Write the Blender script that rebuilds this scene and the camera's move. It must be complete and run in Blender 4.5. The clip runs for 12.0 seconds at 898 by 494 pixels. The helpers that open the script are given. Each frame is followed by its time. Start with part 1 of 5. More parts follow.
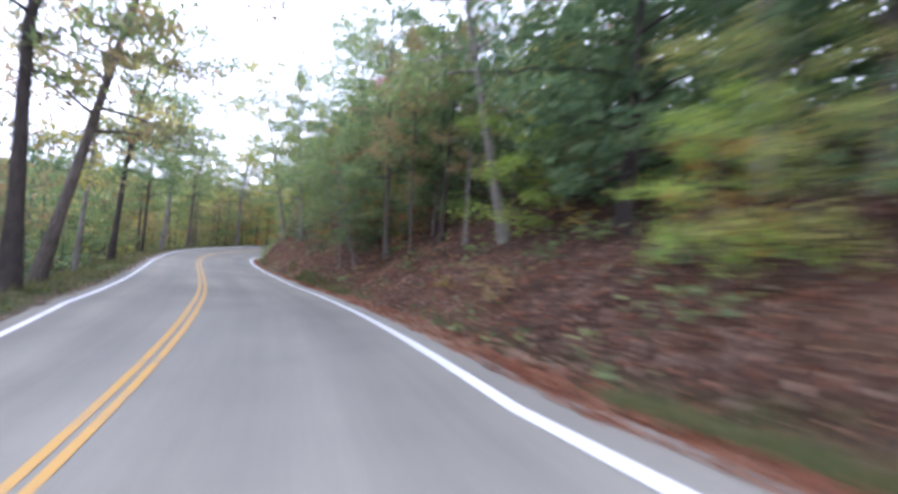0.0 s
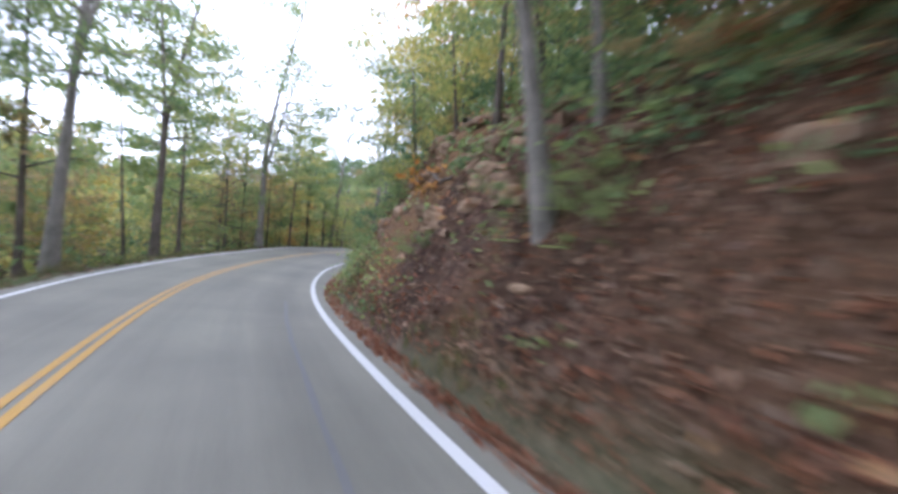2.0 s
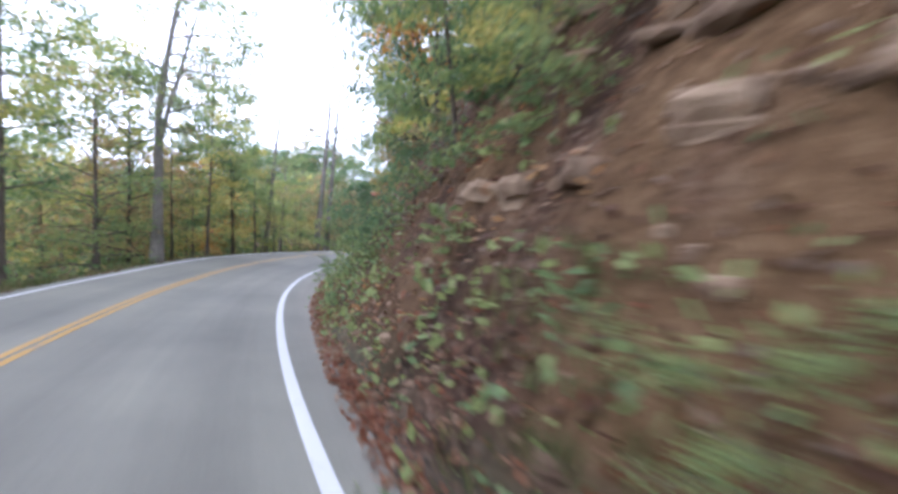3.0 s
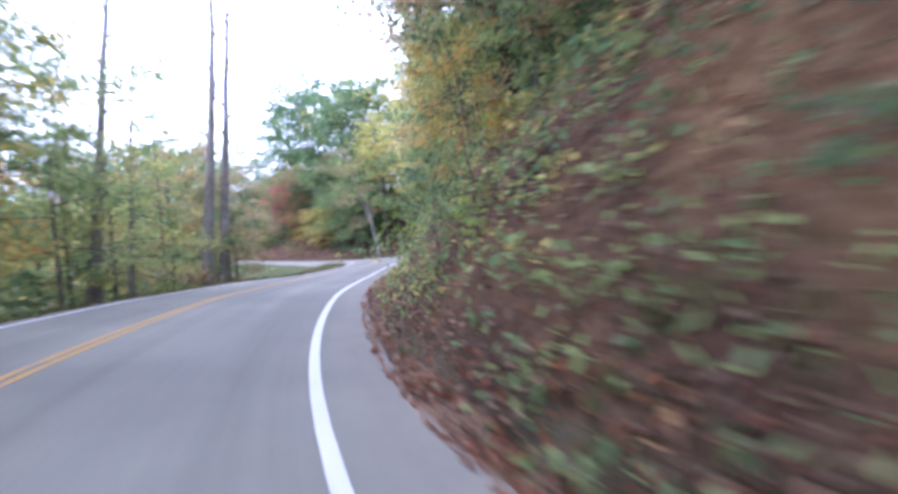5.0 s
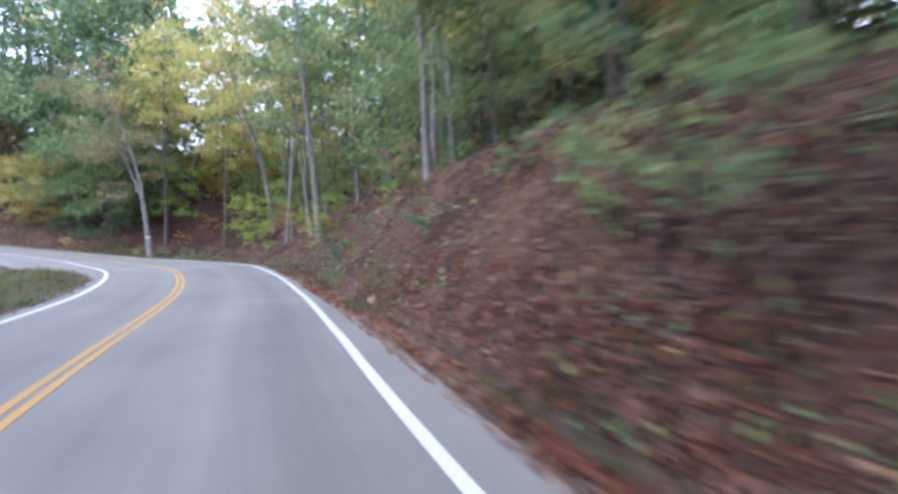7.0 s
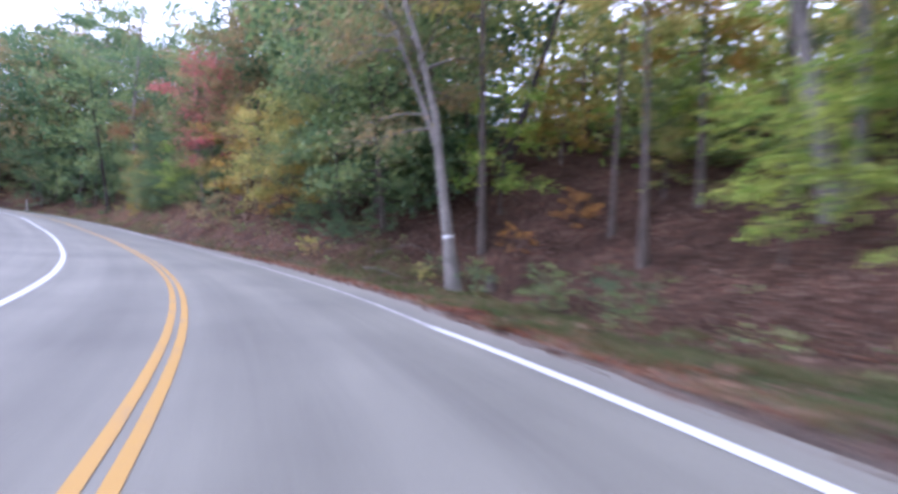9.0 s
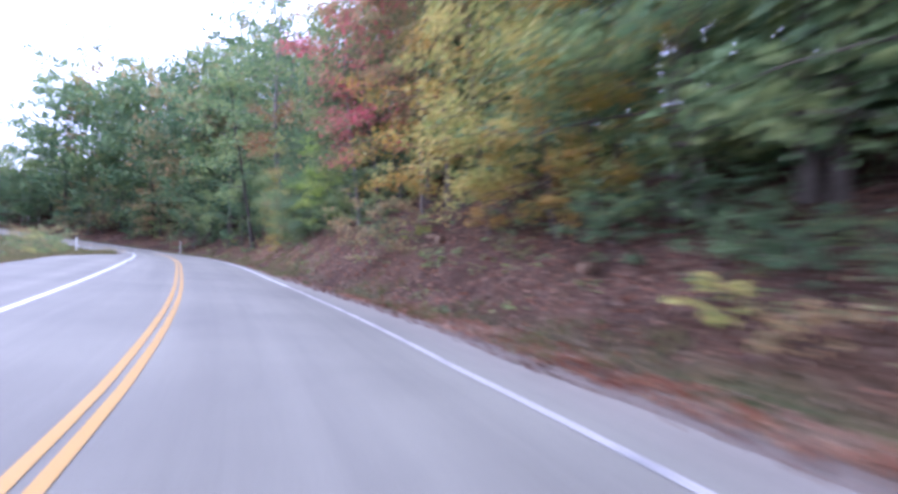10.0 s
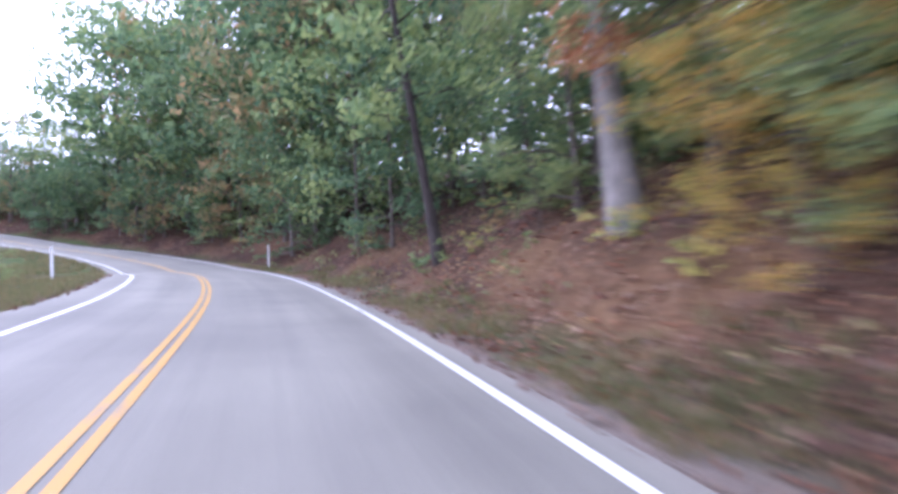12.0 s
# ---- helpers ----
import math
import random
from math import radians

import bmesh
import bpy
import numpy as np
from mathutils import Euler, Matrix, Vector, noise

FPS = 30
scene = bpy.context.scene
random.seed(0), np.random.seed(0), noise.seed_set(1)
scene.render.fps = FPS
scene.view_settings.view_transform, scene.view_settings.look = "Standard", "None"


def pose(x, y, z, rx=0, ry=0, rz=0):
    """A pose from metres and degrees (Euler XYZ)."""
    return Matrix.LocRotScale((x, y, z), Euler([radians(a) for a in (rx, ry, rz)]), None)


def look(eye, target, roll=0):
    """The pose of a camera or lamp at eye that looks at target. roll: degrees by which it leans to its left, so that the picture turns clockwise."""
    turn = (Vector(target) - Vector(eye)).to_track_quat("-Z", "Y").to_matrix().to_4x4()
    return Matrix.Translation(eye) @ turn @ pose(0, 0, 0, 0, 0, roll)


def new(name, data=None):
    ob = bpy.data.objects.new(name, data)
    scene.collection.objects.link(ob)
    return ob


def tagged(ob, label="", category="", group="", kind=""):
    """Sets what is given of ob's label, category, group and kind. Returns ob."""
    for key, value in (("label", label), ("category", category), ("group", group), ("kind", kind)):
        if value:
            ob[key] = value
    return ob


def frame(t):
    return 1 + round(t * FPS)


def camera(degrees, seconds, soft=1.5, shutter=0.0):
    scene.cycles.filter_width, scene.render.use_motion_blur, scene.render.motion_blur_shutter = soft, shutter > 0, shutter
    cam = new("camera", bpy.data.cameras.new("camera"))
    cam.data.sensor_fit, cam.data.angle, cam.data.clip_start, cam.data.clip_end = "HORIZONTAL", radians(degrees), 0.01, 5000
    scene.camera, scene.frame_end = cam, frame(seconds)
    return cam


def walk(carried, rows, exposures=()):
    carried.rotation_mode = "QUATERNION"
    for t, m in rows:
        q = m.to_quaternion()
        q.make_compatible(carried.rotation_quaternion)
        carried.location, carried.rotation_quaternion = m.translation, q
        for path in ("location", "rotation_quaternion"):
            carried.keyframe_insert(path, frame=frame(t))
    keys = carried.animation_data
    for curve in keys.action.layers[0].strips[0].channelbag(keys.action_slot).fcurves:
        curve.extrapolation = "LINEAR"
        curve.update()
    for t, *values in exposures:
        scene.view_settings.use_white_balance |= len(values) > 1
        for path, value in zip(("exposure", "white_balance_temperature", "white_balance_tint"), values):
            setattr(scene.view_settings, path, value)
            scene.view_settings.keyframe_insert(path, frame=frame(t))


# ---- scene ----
cam = camera(83.5, 12.0, soft=3.2, shutter=0.5)
# seconds, eye x y z, yaw, pitch, lean
PATH = [
    (0, 1.416, 0.550, 1.320, -17.36, 0.36, 5.00),
    (0.5, 1.346, 8.576, 1.079, -12.73, 0.69, 3.78),
    (1, 0.547, 16.287, 0.890, -10.25, 0.49, 4.45),
    (1.5, -0.621, 23.270, 0.859, -11.78, -0.65, 3.29),
    (2, -1.690, 29.834, 0.846, -15.62, -0.55, 3.86),
    (2.5, -2.043, 35.959, 0.879, -19.84, -1.13, 2.17),
    (2.9, -2.083, 40.341, 0.817, -23.14, -1.17, 0.88),
    (3.3, -1.824, 44.020, 0.683, -24.69, -1.47, -0.83),
    (3.7, -1.421, 47.327, 0.523, -24.84, -1.94, -2.72),
    (4.1, -1.043, 50.668, 0.344, -24.81, -2.13, -4.56),
    (4.5, -0.767, 54.537, 0.251, -27.78, -1.75, -5.85),
    (5, -0.241, 60.536, 0.481, -37.16, -0.55, -4.69),
    (5.5, 0.668, 65.609, 0.630, -45.70, 0.41, -2.74),
    (6, 2.388, 70.484, 0.822, -54.17, 0.27, -0.63),
    (6.5, 5.092, 75.068, 0.906, -60.21, 0.41, 1.36),
    (6.9, 8.150, 79.521, 0.952, -62.04, -0.15, 2.15),
    (7.3, 11.684, 84.104, 0.938, -61.14, -1.17, 2.31),
    (7.7, 15.628, 89.000, 0.877, -58.64, -1.96, 2.88),
    (8.1, 19.633, 94.542, 0.829, -50.92, -2.61, 2.66),
    (8.5, 22.969, 100.806, 0.668, -40.54, -1.42, 3.15),
    (9, 25.570, 109.064, 0.380, -32.78, -0.70, 2.70),
    (9.5, 26.990, 117.653, 0.283, -25.04, 1.12, 1.99),
    (10, 27.319, 126.480, 0.356, -17.22, 2.20, 0.35),
    (10.5, 26.634, 134.981, 0.644, -12.91, 3.13, -0.51),
    (11, 25.466, 142.868, 1.017, -10.40, 2.86, -1.53),
    (11.5, 24.048, 150.380, 1.418, -8.97, 1.81, -2.19),
    (12, 22.411, 157.458, 1.709, -6.97, 1.26, -2.31),
]


def aim(x, y, z, yaw, pitch, lean):
    a, b = radians(yaw), radians(pitch)
    way = Vector((-math.sin(a) * math.cos(b), math.cos(a) * math.cos(b), math.sin(b)))
    return look((x, y, z), Vector((x, y, z)) + way * 2, lean)


walk(cam, [(row[0], aim(*row[1:])) for row in PATH], exposures=[(0.0, 1.11, 5450, 21), (1.0, 1.05, 5450, 22), (2.0, 1.06, 5500, 16), (2.5, 1.13, 5500, 16), (4.5, 1.5, 5050, 26), (6.0, 1.4, 5100, 24), (6.5, 1.31, 5100, 20), (8.5, 1.06, 5200, 26), (9.5, 1.18, 5070, 30), (10.5, 1.41, 4950, 33), (12.0, 1.47, 5200, 31)])

# ---- world and sun: a bright, thinly overcast afternoon ----
SUN_AZ, SUN_EL = radians(50.0), radians(42.0)
world = bpy.data.worlds.new("sky")
scene.world = world
world.use_nodes = True
wn, wl_ = world.node_tree.nodes, world.node_tree.links
wn.clear()
sky = wn.new("ShaderNodeTexSky")
sky.sky_type, sky.sun_disc = "NISHITA", False
sky.sun_elevation, sky.sun_rotation = SUN_EL, -SUN_AZ
sky.air_density, sky.dust_density, sky.ozone_density = 1.0, 3.0, 1.0
grey = wn.new("ShaderNodeMixRGB")
grey.inputs[0].default_value = 0.8
grey.inputs[2].default_value = (15.0, 15.0, 16.4, 1)
back = wn.new("ShaderNodeBackground")
back.inputs[1].default_value = 0.12
wout = wn.new("ShaderNodeOutputWorld")
wl_.new(sky.outputs[0], grey.inputs[1])
wl_.new(grey.outputs[0], back.inputs[0])
wl_.new(back.outputs[0], wout.inputs[0])
sun = new("sun", bpy.data.lights.new("sun", "SUN"))
sun.data.energy, sun.data.angle, sun.data.color = 0.8, radians(20.0), (1.0, 0.97, 0.93)
sun_way = Vector((-math.sin(SUN_AZ) * math.cos(SUN_EL), math.cos(SUN_AZ) * math.cos(SUN_EL), math.sin(SUN_EL)))
sun.matrix_world = look(sun_way * 100, (0, 0, 0))



# ---- materials ----
def material(name):
    m = bpy.data.materials.new(name)
    m.use_nodes = True
    n = m.node_tree.nodes
    bsdf = n["Principled BSDF"]
    bsdf.inputs["Specular IOR Level"].default_value = 0.25
    return m, n, m.node_tree.links, bsdf


def noise_node(n, links, scale, detail=4.0, rough=0.6, coord=None):
    t = n.new("ShaderNodeTexNoise")
    t.inputs["Scale"].default_value, t.inputs["Detail"].default_value, t.inputs["Roughness"].default_value = scale, detail, rough
    if coord is not None:
        links.new(coord, t.inputs["Vector"])
    return t.outputs["Fac"]


def ramp(n, links, fac, stops):
    r = n.new("ShaderNodeValToRGB")
    e = r.color_ramp.elements
    while len(e) < len(stops):
        e.new(0.5)
    for el, (p, c) in zip(e, stops):
        el.position, el.color = p, (*c, 1)
    links.new(fac, r.inputs[0])
    return r.outputs[0]


def mix(n, links, fac, a, b, mode="MIX"):
    m = n.new("ShaderNodeMixRGB")
    m.blend_type = mode
    for k, v in enumerate((fac, a, b)):
        if isinstance(v, (int, float)):
            m.inputs[k].default_value = v if k == 0 else (v, v, v, 1)
        elif isinstance(v, tuple):
            m.inputs[k].default_value = (*v, 1)
        else:
            links.new(v, m.inputs[k])
    return m.outputs[0]


def bump(n, links, height, strength, distance, bsdf):
    b = n.new("ShaderNodeBump")
    b.inputs["Strength"].default_value, b.inputs["Distance"].default_value = strength, distance
    links.new(height, b.inputs["Height"])
    links.new(b.outputs[0], bsdf.inputs["Normal"])


def position(n):
    return n.new("ShaderNodeNewGeometry").outputs["Position"]


def asphalt_material():
    m, n, l, b = material("asphalt")
    pos = position(n)
    uv = n.new("ShaderNodeUVMap").outputs[0]
    sep = n.new("ShaderNodeSeparateXYZ")
    l.new(uv, sep.inputs[0])
    fine = noise_node(n, l, 70.0, 6.0, 0.75, pos)
    patch = noise_node(n, l, 0.35, 4.0, 0.55, pos)
    grain = ramp(n, l, fine, [(0.25, (0.139, 0.134, 0.108)), (0.55, (0.177, 0.171, 0.138)), (0.8, (0.236, 0.228, 0.187))])
    worn = ramp(n, l, patch, [(0.3, (0.82, 0.82, 0.84)), (0.7, (1.1, 1.1, 1.1))])
    base = mix(n, l, 1.0, grain, worn, "MULTIPLY")
    # paler wheel tracks and a darker oil line along each lane
    lane = n.new("ShaderNodeMath")
    lane.operation = "MULTIPLY"
    lane.inputs[1].default_value = 2 * math.pi / 1.55
    l.new(sep.outputs[1], lane.inputs[0])
    wave = n.new("ShaderNodeMath")
    wave.operation = "COSINE"
    l.new(lane.outputs[0], wave.inputs[0])
    wob = n.new("ShaderNodeMapRange")
    wob.inputs[1].default_value, wob.inputs[2].default_value = -1, 1
    wob.inputs[3].default_value, wob.inputs[4].default_value = 0.93, 1.05
    l.new(wave.outputs[0], wob.inputs[0])
    base = mix(n, l, 1.0, base, wob.outputs[0], "MULTIPLY")
    # long faint stains drawn out along the road
    stretch = n.new("ShaderNodeMapping")
    stretch.inputs["Scale"].default_value = (0.06, 1.6, 1)
    l.new(uv, stretch.inputs[0])
    streak = ramp(n, l, noise_node(n, l, 1.0, 5.0, 0.6, stretch.outputs[0]), [(0.35, (0.86, 0.86, 0.87)), (0.6, (1.03, 1.03, 1.03))])
    base = mix(n, l, 1.0, base, streak, "MULTIPLY")
    # pale dust from the verge on the outer shoulder
    dust = n.new("ShaderNodeMapRange")
    dust.inputs[1].default_value, dust.inputs[2].default_value = 3.2, 4.0
    l.new(sep.outputs[1], dust.inputs[0])
    blown = n.new("ShaderNodeMath")
    blown.operation = "MULTIPLY"
    l.new(dust.outputs[0], blown.inputs[0])
    l.new(noise_node(n, l, 3.0, 6.0, 0.7, pos), blown.inputs[1])
    base = mix(n, l, blown.outputs[0], base, (0.26, 0.225, 0.19))
    l.new(base, b.inputs["Base Color"])
    b.inputs["Roughness"].default_value = 0.8
    bump(n, l, fine, 0.35, 0.006, b)
    return m


def paint_material(name, colour, wear):
    m, n, l, b = material(name)
    pos = position(n)
    chips = noise_node(n, l, 22.0, 6.0, 0.75, pos)
    large = noise_node(n, l, 1.3, 3.0, 0.5, pos)
    fac = n.new("ShaderNodeMath")
    fac.operation = "MULTIPLY"
    l.new(chips, fac.inputs[0])
    l.new(large, fac.inputs[1])
    cover = ramp(n, l, fac.outputs[0], [(wear, (1, 1, 1)), (wear + 0.09, (0, 0, 0))])
    l.new(mix(n, l, cover, (0.15, 0.15, 0.15), colour), b.inputs["Base Color"])
    b.inputs["Roughness"].default_value = 0.6
    bump(n, l, chips, 0.2, 0.003, b)
    return m


def ground_material():
    m, n, l, b = material("leaf_litter_ground")
    pos = position(n)
    cover = n.new("ShaderNodeAttribute")
    cover.attribute_name = "cover"
    sep = n.new("ShaderNodeSeparateColor")
    l.new(cover.outputs["Color"], sep.inputs[0])
    cells = n.new("ShaderNodeTexVoronoi")
    cells.inputs["Scale"].default_value = 15.0
    warp = n.new("ShaderNodeTexNoise")
    warp.inputs["Scale"].default_value, warp.inputs["Detail"].default_value = 3.0, 3.0
    bent = n.new("ShaderNodeVectorMath")
    bent.operation = "MULTIPLY_ADD"
    bent.inputs[1].default_value = (0.35, 0.35, 0.35)
    l.new(pos, warp.inputs["Vector"])
    l.new(warp.outputs["Color"], bent.inputs[0])
    l.new(pos, bent.inputs[2])
    l.new(bent.outputs[0], cells.inputs["Vector"])
    pick = n.new("ShaderNodeSeparateColor")
    l.new(cells.outputs["Color"], pick.inputs[0])
    litter = ramp(n, l, pick.outputs[0], [(0.0, (0.0204, 0.0136, 0.00952)), (0.3, (0.051, 0.0299, 0.0204)), (0.55, (0.0782, 0.0435, 0.0292)), (0.75, (0.109, 0.0646, 0.0435)), (0.92, (0.163, 0.126, 0.0952)), (1.0, (0.15, 0.0544, 0.0286))])
    big = noise_node(n, l, 0.55, 5.0, 0.6, pos)
    litter = mix(n, l, 1.0, litter, ramp(n, l, big, [(0.3, (0.5, 0.48, 0.47)), (0.55, (0.95, 0.92, 0.92)), (0.72, (1.3, 1.24, 1.22))]), "MULTIPLY")
    soil_n = noise_node(n, l, 5.0, 8.0, 0.7, pos)
    soil = ramp(n, l, soil_n, [(0.3, (0.062, 0.036, 0.018)), (0.5, (0.145, 0.085, 0.042)), (0.66, (0.215, 0.138, 0.074)), (0.8, (0.21, 0.085, 0.036))])
    grass_n = noise_node(n, l, 30.0, 4.0, 0.7, pos)
    grass = ramp(n, l, grass_n, [(0.3, (0.028, 0.044, 0.0144)), (0.55, (0.068, 0.1, 0.032)), (0.8, (0.16, 0.16, 0.064))])
    gravel_n = noise_node(n, l, 26.0, 6.0, 0.8, pos)
    gravel = ramp(n, l, gravel_n, [(0.3, (0.13, 0.105, 0.085)), (0.6, (0.27, 0.23, 0.195)), (0.8, (0.36, 0.32, 0.28))])
    col = mix(n, l, sep.outputs[1], litter, soil)
    col = mix(n, l, sep.outputs[0], col, grass)
    col = mix(n, l, sep.outputs[2], col, gravel)
    l.new(col, b.inputs["Base Color"])
    b.inputs["Roughness"].default_value = 0.95
    b.inputs["Specular IOR Level"].default_value = 0.1
    h = n.new("ShaderNodeMath")
    h.operation = "ADD"
    l.new(soil_n, h.inputs[0])
    l.new(noise_node(n, l, 1.7, 5.0, 0.65, pos), h.inputs[1])
    bump(n, l, h.outputs[0], 0.9, 0.12, b)
    return m


def leaf_material(name, colours, bright=2.3):
    """Thin leaves: colour by island and by tree, some light passing through."""
    m, n, l, b = material(name)
    geo = n.new("ShaderNodeNewGeometry")
    info = n.new("ShaderNodeObjectInfo")
    patch = noise_node(n, l, 0.7, 2.0, 0.5, geo.outputs["Position"])
    add = n.new("ShaderNodeMath")
    add.operation = "MULTIPLY_ADD"
    l.new(geo.outputs["Random Per Island"], add.inputs[0])
    add.inputs[1].default_value = 0.5
    l.new(patch, add.inputs[2])
    shift = n.new("ShaderNodeMath")
    shift.operation = "MULTIPLY_ADD"
    l.new(info.outputs["Random"], shift.inputs[0])
    shift.inputs[1].default_value = 0.24
    l.new(add.outputs[0], shift.inputs[2])
    k = len(colours)
    col = ramp(n, l, shift.outputs[0], [(0.3 + 0.8 * i / (k - 1), tuple(c * bright for c in colours[i])) for i in range(k)])
    l.new(col, b.inputs["Base Color"])
    b.inputs["Roughness"].default_value = 0.6
    through_leaf = n.new("ShaderNodeBsdfTranslucent")
    l.new(col, through_leaf.inputs[0])
    both = n.new("ShaderNodeMixShader")
    both.inputs[0].default_value = 0.5
    l.new(b.outputs[0], both.inputs[1])
    l.new(through_leaf.outputs[0], both.inputs[2])
    l.new(both.outputs[0], n["Material Output"].inputs[0])
    return m


def bark_material(name, dark, pale, scale=1.0):
    m, n, l, b = material(name)
    tc = n.new("ShaderNodeTexCoord")
    mp = n.new("ShaderNodeMapping")
    mp.inputs["Scale"].default_value = (14 * scale, 14 * scale, 2.2 * scale)
    l.new(tc.outputs["Object"], mp.inputs[0])
    ridges = noise_node(n, l, 1.6, 6.0, 0.7, mp.outputs[0])
    blot = noise_node(n, l, 1.1, 4.0, 0.6, tc.outputs["Object"])
    col = ramp(n, l, ridges, [(0.3, dark), (0.62, pale)])
    col = mix(n, l, 1.0, col, ramp(n, l, blot, [(0.35, (0.65, 0.66, 0.62)), (0.7, (1.15, 1.12, 1.1))]), "MULTIPLY")
    l.new(col, b.inputs["Base Color"])
    b.inputs["Roughness"].default_value = 0.9
    bump(n, l, ridges, 0.7, 0.03, b)
    return m


def rock_material():
    m, n, l, b = material("weathered_sandstone")
    pos = position(n)
    info = n.new("ShaderNodeObjectInfo")
    big = noise_node(n, l, 2.2, 7.0, 0.65, pos)
    fine = noise_node(n, l, 18.0, 5.0, 0.7, pos)
    col = ramp(n, l, big, [(0.25, (0.08, 0.053, 0.036)), (0.42, (0.19, 0.13, 0.085)), (0.56, (0.3, 0.225, 0.155)), (0.66, (0.28, 0.14, 0.07)), (0.78, (0.22, 0.155, 0.1))])
    tone = ramp(n, l, info.outputs["Random"], [(0.0, (0.6, 0.55, 0.52)), (1.0, (1.15, 1.1, 1.05))])
    col = mix(n, l, 1.0, col, tone, "MULTIPLY")
    l.new(col, b.inputs["Base Color"])
    b.inputs["Roughness"].default_value = 0.92
    bump(n, l, fine, 0.7, 0.04, b)
    return m


def plain(name, colour, rough=0.6):
    m, n, l, b = material(name)
    f = noise_node(n, l, 14.0, 4.0, 0.6, position(n))
    l.new(mix(n, l, 1.0, ramp(n, l, f, [(0.3, (0.8, 0.8, 0.8)), (0.7, (1.05, 1.05, 1.05))]), colour, "MULTIPLY"), b.inputs["Base Color"])
    b.inputs["Roughness"].default_value = rough
    return m


ASPHALT = asphalt_material()
WHITE = paint_material("white_line_paint", (0.5, 0.5, 0.5), 0.34)
WORN_WHITE = paint_material("dusty_white_line_paint", (0.33, 0.32, 0.3), 0.26)
YELLOW = paint_material("yellow_line_paint", (0.36, 0.21, 0.05), 0.3)
GROUND = ground_material()
ROCK = rock_material()
BARK = bark_material("grey_brown_bark", (0.0525, 0.0413, 0.0338), (0.18, 0.15, 0.128))
PALE_BARK = bark_material("pale_grey_bark", (0.12, 0.105, 0.09), (0.315, 0.292, 0.262))
DARK_BARK = bark_material("dark_bark", (0.0225, 0.0188, 0.0165), (0.0825, 0.0675, 0.06))
DEAD_WOOD = bark_material("bare_weathered_wood", (0.09, 0.075, 0.0638), (0.27, 0.247, 0.225))
LEAVES = {
    "green": leaf_material("green_leaves", [(0.036, 0.06, 0.0285), (0.0576, 0.09, 0.0399), (0.084, 0.118, 0.0475), (0.126, 0.15, 0.0551)]),
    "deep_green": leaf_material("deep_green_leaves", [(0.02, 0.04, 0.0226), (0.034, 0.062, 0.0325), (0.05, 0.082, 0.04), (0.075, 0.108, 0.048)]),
    "yellow_green": leaf_material("yellow_green_leaves", [(0.0682, 0.09, 0.0304), (0.11, 0.138, 0.0418), (0.171, 0.175, 0.0513), (0.253, 0.21, 0.0665)]),
    "olive": leaf_material("olive_leaves", [(0.056, 0.066, 0.032), (0.09, 0.092, 0.044), (0.13, 0.115, 0.054), (0.18, 0.12, 0.058)]),
    "yellow": leaf_material("yellow_leaves", [(0.08, 0.1, 0.03), (0.15, 0.15, 0.035), (0.27, 0.22, 0.05), (0.36, 0.22, 0.055)], 1.4),
    "orange": leaf_material("orange_leaves", [(0.1, 0.12, 0.03), (0.2, 0.15, 0.035), (0.36, 0.16, 0.045), (0.42, 0.24, 0.07)], 1.4),
    "red": leaf_material("red_leaves", [(0.2, 0.06, 0.05), (0.34, 0.075, 0.085), (0.46, 0.12, 0.13), (0.42, 0.2, 0.14)], 1.3),
    "rust": leaf_material("rusty_leaves", [(0.1, 0.055, 0.03), (0.19, 0.08, 0.04), (0.28, 0.12, 0.055), (0.32, 0.19, 0.09)], 1.3),
    "bright_green": leaf_material("bright_green_leaves", [(0.048, 0.085, 0.0209), (0.078, 0.13, 0.0266), (0.12, 0.18, 0.0333), (0.192, 0.22, 0.0427)]),
}
GRASS = leaf_material("grass_blades", [(0.04, 0.075, 0.02), (0.08, 0.125, 0.035), (0.14, 0.17, 0.06), (0.26, 0.21, 0.1)], 0.8)
LITTER = leaf_material("fallen_leaves", [(0.05, 0.03, 0.022), (0.11, 0.06, 0.045), (0.19, 0.1, 0.07), (0.32, 0.23, 0.17)], 0.75)
RED_LITTER = leaf_material("rusty_fallen_leaves", [(0.1, 0.04, 0.022), (0.22, 0.08, 0.042), (0.32, 0.14, 0.075), (0.4, 0.27, 0.18)], 0.85)


